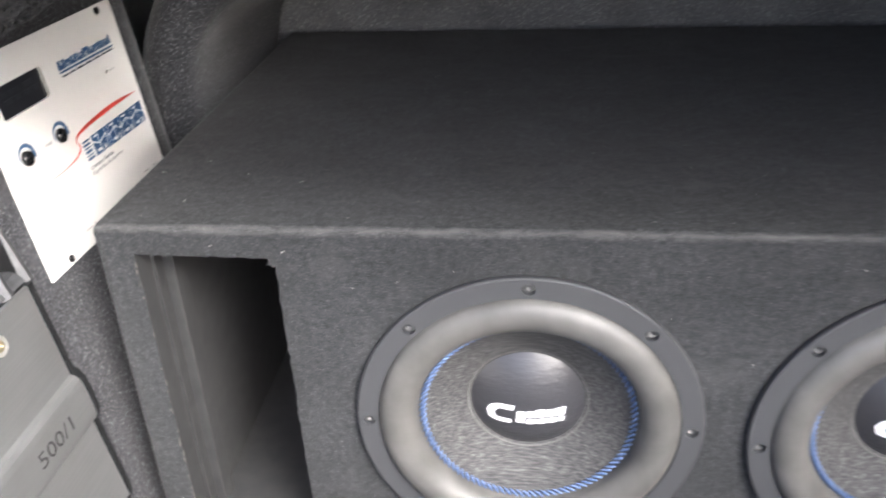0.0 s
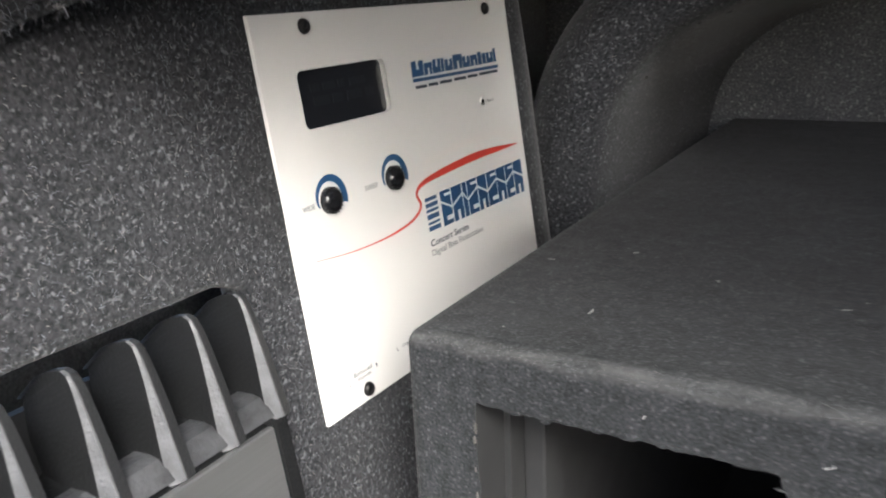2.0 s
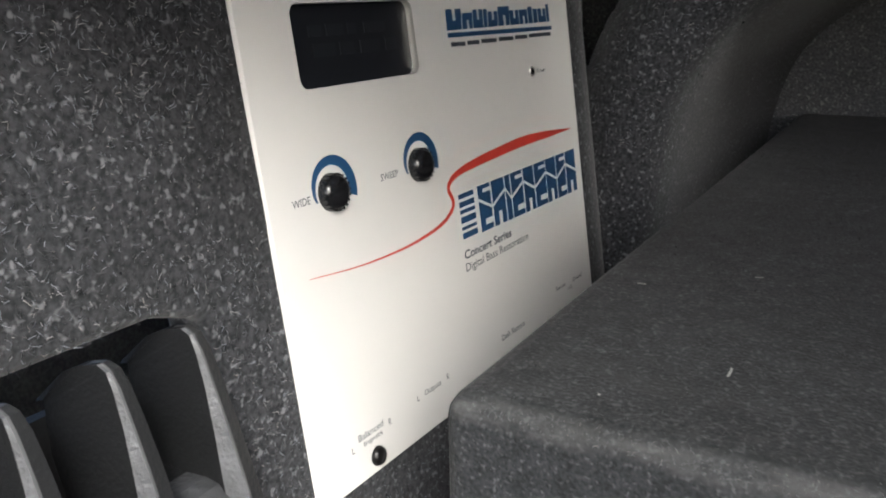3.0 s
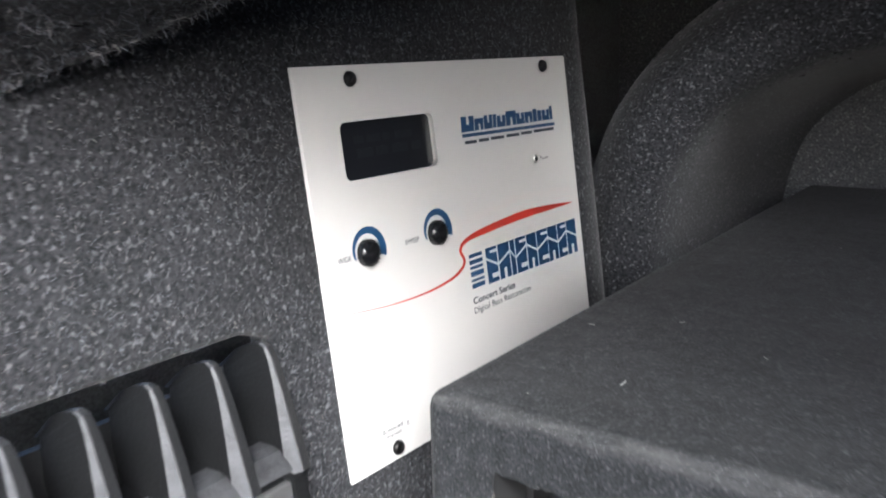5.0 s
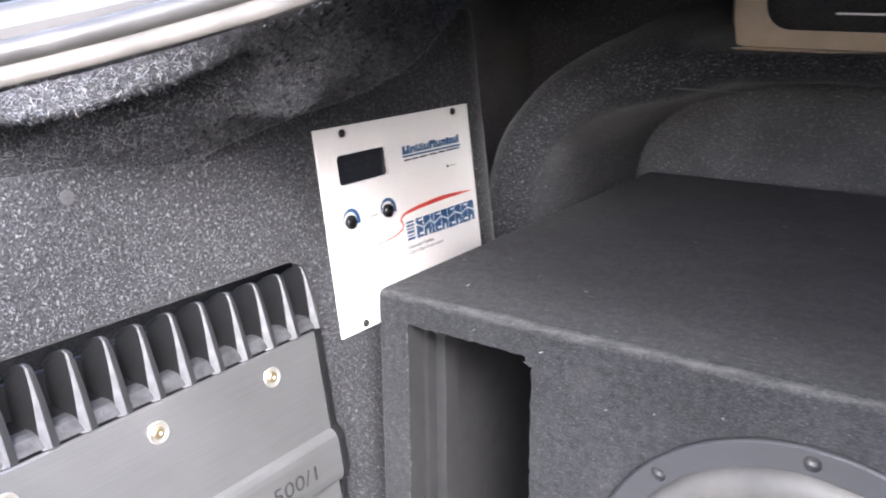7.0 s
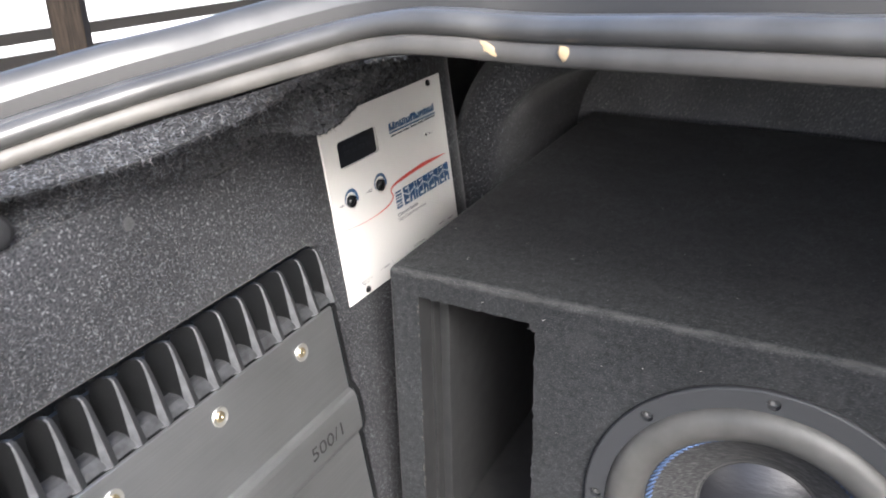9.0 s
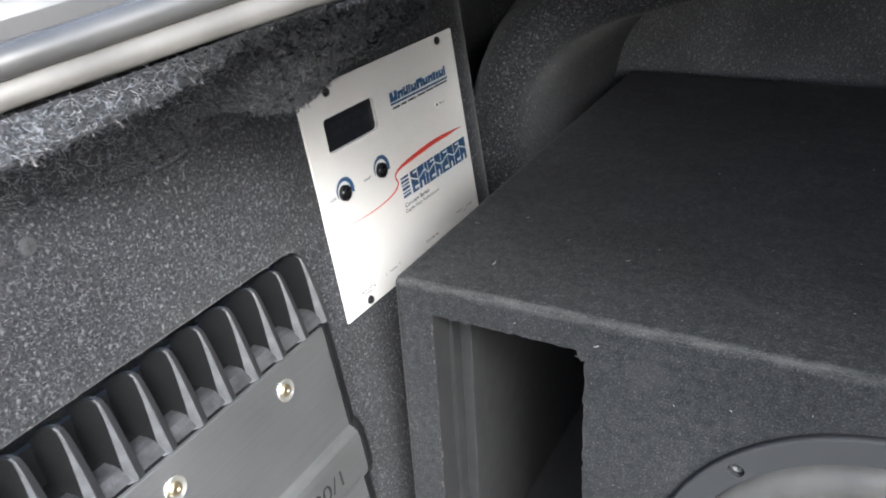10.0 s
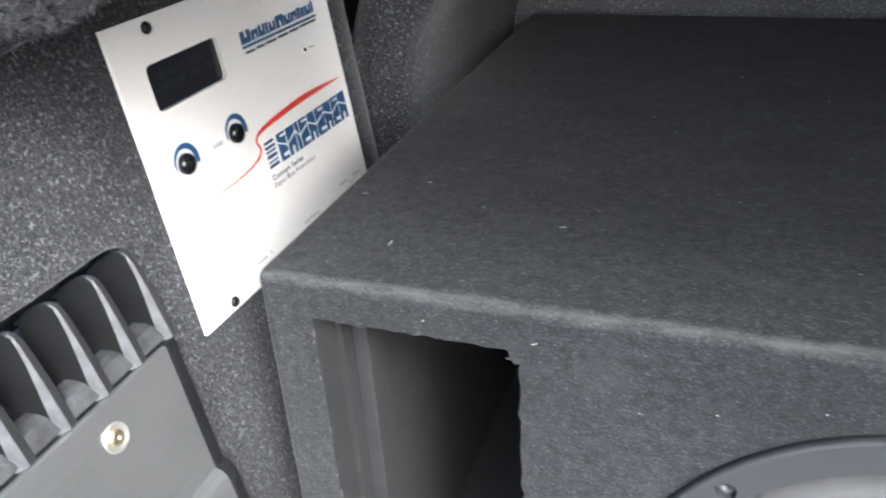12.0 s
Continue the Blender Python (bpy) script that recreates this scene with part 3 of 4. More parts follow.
for i in range(NU):
    u = i / (NU - 1)
    a, b2 = top_c[i] + Vector((0, 0, -0.0015)), low_c[i]
    t = (top_c[min(i + 1, NU - 1)] - top_c[max(i - 1, 0)]).normalized()
    n = t.cross(b2 - a).normalized()
    if n.dot(Vector((0.6, -0.7, 0.2))) < 0:
        n = -n
    row = []
    for s in VS:
        ridge = 0.020 * max(0.0, 1 - max(0, u - 0.30) / 0.28) * math.exp(-((s - 0.14) / 0.10) ** 2)
        fold = -0.042 * math.exp(-((s - 0.52) / 0.23) ** 2) * min(1.0, max(0.0, (0.62 - u) / 0.2))
        belly = 0.024 * math.exp(-((u - 0.55) / 0.20) ** 2) * math.exp(-((s - 0.60) / 0.17) ** 2)
        wob = 0.0025 * noise.noise((u * 14, s * 3, 2.0)) * math.sin(math.pi * s)
        row.append(a.lerp(b2, s) + n * (ridge + fold + belly + wob))
    inward = b2 + Vector((-0.01, 0, 0.004))
    if b2.x < wall_x(b2.y, b2.z) + 0.010:
        inward = Vector((wall_x(b2.y, b2.z - 0.02) - 0.009, b2.y, b2.z - 0.02))
    for s in (0.06, 0.15, 0.35, 0.65, 1.0):
        row.append(b2.lerp(inward, s) + Vector((0, 0, 0.006 * math.sin(math.pi * min(1, s * 1.3)) - 0.004 * (s < 0.1))))
    rows.append(row)
slack_v, slack_f = grid_mesh(rows)
slack = part("hanging_liner", mesh_from("hanging_liner", slack_v, slack_f, LINER, True), LINER)
tagged(slack, "slack charcoal carpet liner hanging under the boot edge", "trunk liner", kind="structure")
face_v, face_f = grid_mesh([r2[:29] for r2 in rows[8:]])
k0 = 29 * 60 + 10
if (face_v[k0 + 1] - face_v[k0]).cross(face_v[k0 + 30] - face_v[k0]).dot(Vector((0.6, -0.7, 0.2))) < 0:
    face_f = [tuple(reversed(f)) for f in face_f]
pile = part("carpet_pile", fibres("liner_pile", face_v, face_f, 90000, 0.0040, 0.00013, 0.8, PILE, RNG), PILE)
tagged(pile, "carpet fibres of the hanging liner", "carpet pile", kind="stuff")

# a cross-head screw that holds the side board
board_turn = Matrix(((0, -0.145, 0.989), (1, 0, 0), (0, 0.989, 0.145))).to_4x4()
nx = (wall_x(-0.170, 0.454) - wall_x(-0.170, 0.442)) / 0.012
face = Vector((1, -(wall_x(-0.165, 0.448) - wall_x(-0.175, 0.448)) / 0.01, -nx)).normalized()
side = Vector((0, 1, 0)).cross(face).normalized()
screw_turn = Matrix((face.cross(side), -side, face)).transposed().to_4x4()
if screw_turn.determinant() < 0:
    screw_turn = Matrix((face.cross(side), side, face)).transposed().to_4x4()
scr = thing("board_screw", Matrix.Translation(Vector((wall_x(-0.1838, 0.4538), -0.1838, 0.4538)) + face * 0.0003) @ screw_turn, "flat grey cross-head screw in the side board", "screw")
part("head", lathe([(0, 0.0009), (0.0032, 0.0008), (0.0043, 0.0006), (0.0046, 0.0), (0.0046, -0.003)], 24), DULL, scr)
part("cross_slot", block(-0.0028, 0.0028, -0.0005, 0.0005, 0.0006, 0.0011), ENGRAVE, scr)
part("cross_slot", block(-0.0005, 0.0005, -0.0028, 0.0028, 0.00065, 0.00115), ENGRAVE, scr)
bumper = thing("rubber_bumper", Matrix.Translation((-0.0890, -0.2690, 0.4790)) @ board_turn, "round black rubber stop on the carpet liner", "rubber stop")
part("dome", lathe([(0, 0.012), (0.006, 0.0115), (0.0095, 0.009), (0.011, 0.004), (0.011, -0.036)], 28), BLACKRUBBER, bumper, smooth=True)


# ---- subwoofer enclosure ----
BW, BD, BH = 0.913, 0.53, 0.36
enclosure = thing("subwoofer_enclosure", pose(0, 0, 0), "charcoal carpeted twin subwoofer box with a slot port", "speaker box")
SUBS = ((0.3053, 0.1997), (0.5925, 0.1993))


def ragged(points, rng, amp):
    """Points along a cut edge, a little uneven."""
    out = []
    for (x0, z0), (x1, z1) in zip(points, points[1:] + points[:1]):
        k = max(2, int(math.hypot(x1 - x0, z1 - z0) / 0.004))
        for i in range(k):
            s = i / k
            out.append((x0 + (x1 - x0) * s + rng.normal() * amp, z0 + (z1 - z0) * s + rng.normal() * amp))
    return out


bm = block(-0.0018, BW, 0, BD, 0, BH, 0.0065, 4)
flat = [f for f in bm.faces if f.normal.y < -0.99]
bmesh.ops.delete(bm, geom=flat, context="FACES_ONLY")
edges = [e for e in bm.edges if e.is_boundary]
port_loop = ragged([(0.0270, 0.066), (0.1295, 0.066), (0.1290, 0.329), (0.1262, 0.3295), (0.1240, 0.3355), (0.1165, 0.3365), (0.0270, 0.3380)], np.random.default_rng(3), 0.00045)
for loop in [port_loop] + [circle(cx, cz, 0.119, 48) for cx, cz in SUBS]:
    vs = [bm.verts.new((p[0], 0.0, p[1])) for p in loop]
    edges += [bm.edges.new((vs[i], vs[(i + 1) % len(vs)])) for i in range(len(vs))]
bmesh.ops.triangle_fill(bm, use_beauty=True, edges=edges, normal=(0, -1, 0))
bmesh.ops.recalc_face_normals(bm, faces=bm.faces[:])
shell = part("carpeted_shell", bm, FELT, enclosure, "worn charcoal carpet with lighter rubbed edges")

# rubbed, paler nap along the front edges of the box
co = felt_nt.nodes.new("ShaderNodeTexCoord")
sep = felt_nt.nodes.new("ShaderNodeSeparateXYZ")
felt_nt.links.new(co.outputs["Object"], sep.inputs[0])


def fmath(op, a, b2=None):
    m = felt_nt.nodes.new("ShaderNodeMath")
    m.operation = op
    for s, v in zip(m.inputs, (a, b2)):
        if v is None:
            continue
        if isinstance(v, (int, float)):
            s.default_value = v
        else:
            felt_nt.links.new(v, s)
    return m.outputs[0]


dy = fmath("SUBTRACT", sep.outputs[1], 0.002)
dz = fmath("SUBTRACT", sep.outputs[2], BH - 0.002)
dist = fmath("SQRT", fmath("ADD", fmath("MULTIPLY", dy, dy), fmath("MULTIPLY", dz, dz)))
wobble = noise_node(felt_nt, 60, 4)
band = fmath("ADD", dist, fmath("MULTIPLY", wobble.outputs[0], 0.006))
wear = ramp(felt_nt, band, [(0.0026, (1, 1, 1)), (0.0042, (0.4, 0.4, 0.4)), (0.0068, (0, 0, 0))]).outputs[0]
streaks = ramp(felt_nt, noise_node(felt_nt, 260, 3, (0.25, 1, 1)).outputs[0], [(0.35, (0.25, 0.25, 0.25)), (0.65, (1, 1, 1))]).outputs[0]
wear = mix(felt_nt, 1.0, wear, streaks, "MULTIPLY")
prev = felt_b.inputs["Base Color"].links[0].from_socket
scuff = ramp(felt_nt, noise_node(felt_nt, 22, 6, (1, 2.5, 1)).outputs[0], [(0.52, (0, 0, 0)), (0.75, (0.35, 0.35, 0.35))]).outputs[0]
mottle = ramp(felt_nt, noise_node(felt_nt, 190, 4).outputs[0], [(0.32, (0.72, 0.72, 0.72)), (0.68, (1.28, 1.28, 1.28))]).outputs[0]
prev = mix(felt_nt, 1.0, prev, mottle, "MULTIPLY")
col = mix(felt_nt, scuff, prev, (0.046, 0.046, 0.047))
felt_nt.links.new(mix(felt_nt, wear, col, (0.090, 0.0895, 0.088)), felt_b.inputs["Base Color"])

# baffle thickness, port duct; the duct's shade is put into the board colour
bm = bmesh.new()
smooth_loop = ragged([(0.0267, 0.066), (0.1300, 0.066), (0.1300, 0.3385), (0.0267, 0.3385)], np.random.default_rng(3), 0.0)
ring_a = [bm.verts.new((p[0], 0.0004, p[1])) for p in smooth_loop]
ring_b = [bm.verts.new((p[0] + (0.0010 if p[0] < 0.08 else -0.0005), 0.019, p[1])) for p in smooth_loop]
for i in range(len(ring_a)):
    j = (i + 1) % len(ring_a)
    bm.faces.new((ring_a[i], ring_a[j], ring_b[j], ring_b[i]))
part("port_edge", bm, MDF, enclosure, "fibreboard edge of the port, coloured dark for the port's shade")
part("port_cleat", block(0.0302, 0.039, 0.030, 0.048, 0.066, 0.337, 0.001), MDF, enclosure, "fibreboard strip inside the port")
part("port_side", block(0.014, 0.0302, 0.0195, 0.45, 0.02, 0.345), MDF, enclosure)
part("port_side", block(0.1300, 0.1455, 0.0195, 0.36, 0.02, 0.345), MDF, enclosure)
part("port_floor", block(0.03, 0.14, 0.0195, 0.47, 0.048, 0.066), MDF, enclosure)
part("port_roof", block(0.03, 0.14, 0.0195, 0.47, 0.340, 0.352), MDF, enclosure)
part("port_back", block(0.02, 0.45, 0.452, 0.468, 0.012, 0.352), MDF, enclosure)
bm = bmesh.new()
rngc = np.random.default_rng(8)
for i in range(22):
    z = rngc.uniform(0.08, 0.335)
    s = rngc.uniform(0.0006, 0.0017)
    bmesh.ops.create_icosphere(bm, subdivisions=1, radius=s, matrix=Matrix.Translation((0.0267 + rngc.normal() * 0.0004, -0.0002, z)) @ Matrix.Diagonal((0.5, 0.6, rngc.uniform(1, 3.2), 1)))
part("torn_board_fibres", bm, CHIPS, enclosure, "pale torn fibreboard along the port's cut edge")["kind"] = "stuff"
bm = bmesh.new()
for i in range(60):
    x = rngc.uniform(0.04, 0.13)
    bmesh.ops.create_icosphere(bm, subdivisions=1, radius=rngc.uniform(0.0006, 0.0016), matrix=Matrix.Translation((x, 0.0003, 0.3376 - 0.006 * (x > 0.124) + rngc.normal() * 0.0005)) @ Matrix.Diagonal((rngc.uniform(1, 2.6), 0.6, 0.6, 1)))
part("frayed_carpet_edge", bm, FELT, enclosure, "frayed carpet along the top of the port")["kind"] = "stuff"

top_v, top_f = grid_mesh([[(x, y, BH) for y in (0.004, 0.1, 0.2, 0.3, 0.4, 0.52)] for x in np.linspace(0.005, 0.60, 8)])
top_f = [tuple(reversed(f)) for f in top_f]
fr_v, fr_f = grid_mesh([[(x, 0.0, z) for z in np.linspace(0.02, 0.354, 6)] for x in np.linspace(0.005, 0.52, 9)])


def off_holes(p):
    ok = np.ones(len(p), bool)
    for cx, cz in SUBS:
        ok &= np.hypot(p[:, 0] - cx, p[:, 2] - cz) > 0.134
    return ok & ~((p[:, 0] > 0.025) & (p[:, 0] < 0.1325) & (p[:, 2] < 0.341))


fuzz = part("carpet_nap", fibres("top_nap", top_v, top_f, 60000, 0.0011, 0.00005, 0.55, NAP, RNG, None, 0.0), NAP)
tagged(fuzz, "fine nap of the carpet on top of the box", "carpet nap", kind="stuff")
fuzz = part("carpet_nap", fibres("front_nap", fr_v, fr_f, 60000, 0.0011, 0.00005, 0.55, NAP, RNG, off_holes, 0.0), NAP)
tagged(fuzz, "fine nap of the carpet on the box front", "carpet nap", kind="stuff")
rim_v, rim_f = [], []
for y0, z0, y1, z1 in ((0.004, BH - 0.002, 0.5, BH - 0.002), (0.002, 0.02, 0.002, BH - 0.004)):
    b0 = len(rim_v)
    rim_v += [(0.003, y0, z0), (0.0005, y0, z0 - 0.003 * (z0 > 0.1)), (0.0005, y1, z1 - 0.003 * (z0 > 0.1)), (0.003, y1, z1)]
    rim_f.append((b0, b0 + 1, b0 + 2, b0 + 3) if z0 < 0.1 else (b0 + 3, b0 + 2, b0 + 1, b0))
fuzz = part("carpet_nap", fibres("rim_nap", rim_v, rim_f, 16000, 0.0015, 0.00004, 0.5, NAP, RNG), NAP)
tagged(fuzz, "fuzzy fibres along the box's side edges", "carpet nap", kind="stuff")
edge_v, edge_f = grid_mesh([[(x, 0.0065 * (1 - math.sin(a)), BH - 0.0065 * (1 - math.cos(a))) for a in np.linspace(0.45, 1.1, 5)] for x in np.linspace(0.006, 0.9, 20)])
if (Vector(edge_v[1]) - Vector(edge_v[0])).cross(Vector(edge_v[6]) - Vector(edge_v[0])).dot(Vector((0, -1, 1))) < 0:
    edge_f = [tuple(reversed(f)) for f in edge_f]
PALENAP = fibre_material("rubbed_nap", (0.028, 0.028, 0.028), (0.105, 0.1045, 0.103))
fuzz = part("carpet_nap", fibres("edge_nap", edge_v, edge_f, 8000, 0.0009, 0.00005, 0.6, PALENAP, RNG), PALENAP)
tagged(fuzz, "pale rubbed fuzz along the box's top edge", "carpet nap", kind="stuff")


def lint_bits(name, spots):
    rng = np.random.default_rng(17)
    verts, faces = [], []
    for x, y, z, size, up in spots:
        a = rng.uniform(0, 2 * math.pi)
        d = Vector((math.cos(a), math.sin(a), 0)) if up else Vector((math.cos(a), 0, math.sin(a)))
        n = Vector((0, 0, 1)) if up else Vector((0, -1, 0))
        s = d.cross(n)
        p = Vector((x, y, z)) + n * 0.0007
        bend = s * size * rng.uniform(-0.15, 0.15)
        w = max(0.00020, size * 0.065)
        pts = [p - d * size / 2, p + bend * 0.7 - d * size * 0.15, p + bend + d * size * 0.2, p + d * size / 2]
        b0 = len(verts)
        for q in pts:
            verts += [q - s * w, q + s * w, q + n * w * 1.2]
        for i in range(3):
            o = b0 + 3 * i
            for j in range(3):
                faces.append((o + j, o + (j + 1) % 3, o + 3 + (j + 1) % 3, o + 3 + j))
    return part(name, mesh_from(name, verts, faces, LINT), LINT)


rngl = np.random.default_rng(21)
spots = [(x, y, BH, size, 1) for x, y, size in ((0.086, 0.089, 0.0026), (0.205, 0.337, 0.0032), (0.262, 0.290, 0.0032), (0.155, 0.242, 0.0026), (0.213, 0.122, 0.0018), (0.053, 0.040, 0.0048), (0.046, 0.114, 0.0026), (0.146, 0.097, 0.0016), (0.132, 0.075, 0.0030), (0.016, 0.092, 0.0026))]
spots += [(x, 0.0, z, size, 0) for x, z, size in ((0.085, 0.346, 0.0014), (0.136, 0.342, 0.0022), (0.214, 0.320, 0.0011), (0.183, 0.314, 0.0011))]
for i in range(38):
    spots.append((rngl.uniform(0.02, 0.6), rngl.uniform(0.01, 0.45), BH, rngl.uniform(0.0005, 0.0012), 1))
for i in range(30):
    x, z = rngl.uniform(0.01, 0.6), rngl.uniform(0.1, 0.35)
    if off_holes(np.array([[x, 0, z]]))[0]:
        spots.append((x, 0.0, z, rngl.uniform(0.0005, 0.0014), 0))
lint = lint_bits("lint", spots)
tagged(lint, "pale bits of lint on the carpeted box", "lint", kind="stuff")


# ---- subwoofer drivers ----
def subwoofer(m):
    s = thing("subwoofer", m, "black ten-inch subwoofer with thick rubber surround and blue stitching", "loudspeaker", "subwoofers in the box")
    # local z points out of the baffle
    frame_loops = [circle(0, 0, 0.1342, 96), circle(0, 0, 0.1185, 96)] + [circle(0.1262 * math.cos(radians(45 * i)), 0.1262 * math.sin(radians(45 * i)), 0.0050, 20) for i in range(8)]
    bm = flat_shape(frame_loops, 0.006)
    part("gasket_ring", bm, RING, s, "flat charcoal rubber trim ring")
    part("ring_rim", lathe([(0.1342, 0.0), (0.1354, 0.001), (0.1356, 0.0045), (0.1349, 0.0062), (0.1338, 0.0062)], 96), RING, s, smooth=True)
    part("basket", lathe([(0.1335, 0.0012), (0.119, 0.0012), (0.116, 0.0008), (0.112, -0.01), (0.09, -0.06), (0.05, -0.09)], 64), SCREWBLACK, s, smooth=True)
    for i in range(8):
        a = radians(45 * i)
        p = pose(0.1262 * math.cos(a), 0.1262 * math.sin(a), 0.0012, 0, 0, 13 * i)
        bolt = part("bolt", lathe([(0, 0.0006), (0.0017, 0.0006), (0.0018, 0.0020), (0.0034, 0.0021), (0.0042, 0.0014), (0.0043, 0.0)], 16), BOLT, s, "grey recessed socket bolt", p, True)
    prof = []
    for i in range(25):
        t = math.pi * i / 24
        prof.append((0.1032 + 0.0156 * math.cos(t), -0.001 - 0.004 * i / 24 + 0.0165 * math.sin(t) ** 0.85))
    part("surround", lathe([(0.1195, 0.002)] + prof + [(0.0868, -0.0075)], 96), FOAM, s, "thick dusty dark rubber half-roll surround", smooth=True)
    part("cone", lathe([(0.0905, -0.006), (0.0862, -0.0075), (0.080, -0.0105), (0.068, -0.0175), (0.056, -0.0240), (0.046, -0.0290)], 96), CONE, s, "rough grey pressed cone", smooth=True)
    bm = bmesh.new()
    for i in range(100):
        a = 2 * math.pi * i / 100
        c = Matrix.Rotation(a, 4, "Z") @ Matrix.Translation((0.0843, 0, -0.0064)) @ Matrix.Rotation(radians(-22), 4, "Y") @ Matrix.Rotation(radians(52), 4, "Z") @ Matrix.Diagonal((0.0056, 0.0013, 0.0009, 1))
        bmesh.ops.create_icosphere(bm, subdivisions=1, radius=1, matrix=c)
    part("stitching", bm, STITCH, s, "blue stitching round the cone", smooth=True)["kind"] = "stuff"

    def dome(r):
        return -0.0285 + 0.0150 * (1 - (r / 0.0465) ** 2)

    part("dust_cap", lathe([(0.0, dome(0))] + [(0.0465 * i / 14, dome(0.0465 * i / 14)) for i in range(1, 15)] + [(0.0478, -0.0296), (0.0488, -0.0292)], 72), CAP, s, "glossy black domed dust cap", smooth=True)
    part("cap_rim", lathe([(0.0486, -0.0296), (0.0488, -0.0276), (0.0496, -0.0268), (0.0506, -0.0271), (0.0512, -0.0285)], 72), FOAM, s, "pale raised rim round the dust cap", smooth=True)
    # white mark: a hooked shape and a row of plain bars
    hook = [(-0.0265, -0.004), (-0.0235, 0.001), (-0.0185, 0.003), (-0.0085, 0.003), (-0.0095, -0.0005), (-0.0185, -0.0005), (-0.0215, -0.0045), (-0.0205, -0.0085), (-0.0105, -0.0085), (-0.0105, -0.0120), (-0.0205, -0.0120), (-0.0250, -0.0100)]
    loops = [hook] + [[(x, y0), (x + w, y0), (x + w + 0.0008, y1), (x + 0.0008, y1)] for x, w, y0, y1 in ((-0.0075, 0.0052, -0.0105, -0.001), (-0.0012, 0.0045, -0.0055, -0.0005), (0.0045, 0.0055, -0.0055, 0.0008), (0.0112, 0.0045, -0.0055, 0.0002), (0.0168, 0.0062, -0.0055, 0.0008), (-0.0012, 0.0055, -0.0112, -0.0070), (0.0056, 0.0060, -0.0112, -0.0070), (0.0128, 0.0050, -0.0112, -0.0070), (0.0190, 0.0035, -0.0112, -0.0070))]
    for loop in loops:
        bm = flat_shape([[(1.28 * (x + 0.001) - 0.001, 1.28 * (y + 0.0045) - 0.0062) for x, y in loop]], 0)
        bmesh.ops.subdivide_edges(bm, edges=bm.edges[:], cuts=3, use_grid_fill=True)
        for q in bm.verts:
            q.co.z = dome(math.hypot(q.co.x, q.co.y - 0.0)) + 0.0003
        part("printed_mark", bm, WHITE, s, "white printed mark")
    return s


TO_BAFFLE = Matrix(((1, 0, 0), (0, 0, -1), (0, 1, 0))).to_4x4()     # local z to -y, local y to z
first = subwoofer(Matrix.Translation((SUBS[0][0], -0.0002, SUBS[0][1])) @ TO_BAFFLE @ Matrix.Scale(0.945, 4))
copy_thing(first, Matrix.Translation((SUBS[1][0], -0.0002, SUBS[1][1])) @ TO_BAFFLE @ pose(0, 0, 0, 0, 0, 5.6))

# ---- bass processor on the side board: x along, y up, z out of its face ----
eu = Vector((0.0472, 0.9988, 0.0101)).normalized()
en = eu.cross(Vector((-0.1217, -0.0042, 0.9926))).normalized()
ev = en.cross(eu)
PANEL = Matrix((eu, ev, en)).transposed().to_4x4()
PANEL.translation = (-0.0550, 0.0206, 0.2997)
PW, PH = 0.200, 0.1685
PRINT = pose(0.0015, 0, 0.0002) @ Matrix.Diagonal((1.01, 1.017, 1, 1))      # the printing lies on the face
proc = thing("bass_processor", PANEL, "silver bass processor with two black knobs and a dark display", "audio processor")
holes = [rounded_rect(0.0208, 0.0797, 0.1218, 0.1457, 0.0032)]
SCREWS = ((0.0301, 0.1629), (0.1763, 0.1636), (0.0283, 0.0049), (0.1765, 0.0052))
bm = flat_shape([rounded_rect(0, PW, 0, PH, 0.0012, 3)] + holes, 0.0012)
bmesh.ops.translate(bm, vec=(0, 0, -0.0012), verts=bm.verts[:])
part("face_plate", bm, SILVER, proc, "satin silver face plate")
part("left_bend", lathe([(0.0011, 0.0), (0.0011, PH)], 16), SILVER, proc, "", pose(0.0008, 0, -0.0011, -90, 0, 0), True)
part("chassis", block(0.002, PW - 0.0015, 0.0015, PH - 0.0015, -0.0120, -0.0042, 0.001), SILVER, proc)
bm = bmesh.new()
a = [bm.verts.new((x, y, 0)) for x, y in holes[0]]
b3 = [bm.verts.new((x, y, -0.0026)) for x, y in holes[0]]
for i in range(len(a)):
    j = (i + 1) % len(a)
    bm.faces.new((a[i], a[j], b3[j], b3[i]))
bmesh.ops.recalc_face_normals(bm, faces=bm.faces[:])
part("window_edge", bm, EDGE, proc, "bright cut edge of the display window")
disp = part("display", block(0.016, 0.085, 0.118, 0.150, -0.0040, -0.0026), DISPLAY, proc, "unlit dark display")
for i, (x, w, y, hgt) in enumerate(((0.026, 0.006, 0.1345, 0.0032), (0.034, 0.008, 0.1345, 0.0032), (0.044, 0.004, 0.1345, 0.0032), (0.052, 0.011, 0.1345, 0.0032), (0.027, 0.010, 0.1285, 0.0038), (0.039, 0.007, 0.1285, 0.0038), (0.049, 0.010, 0.1285, 0.0038), (0.062, 0.006, 0.1285, 0.0038))):
    part("display_segment", block(x + 0.004, x + w + 0.004, y + 0.002, y + hgt + 0.002, -0.0026, -0.0024), GHOST, disp)
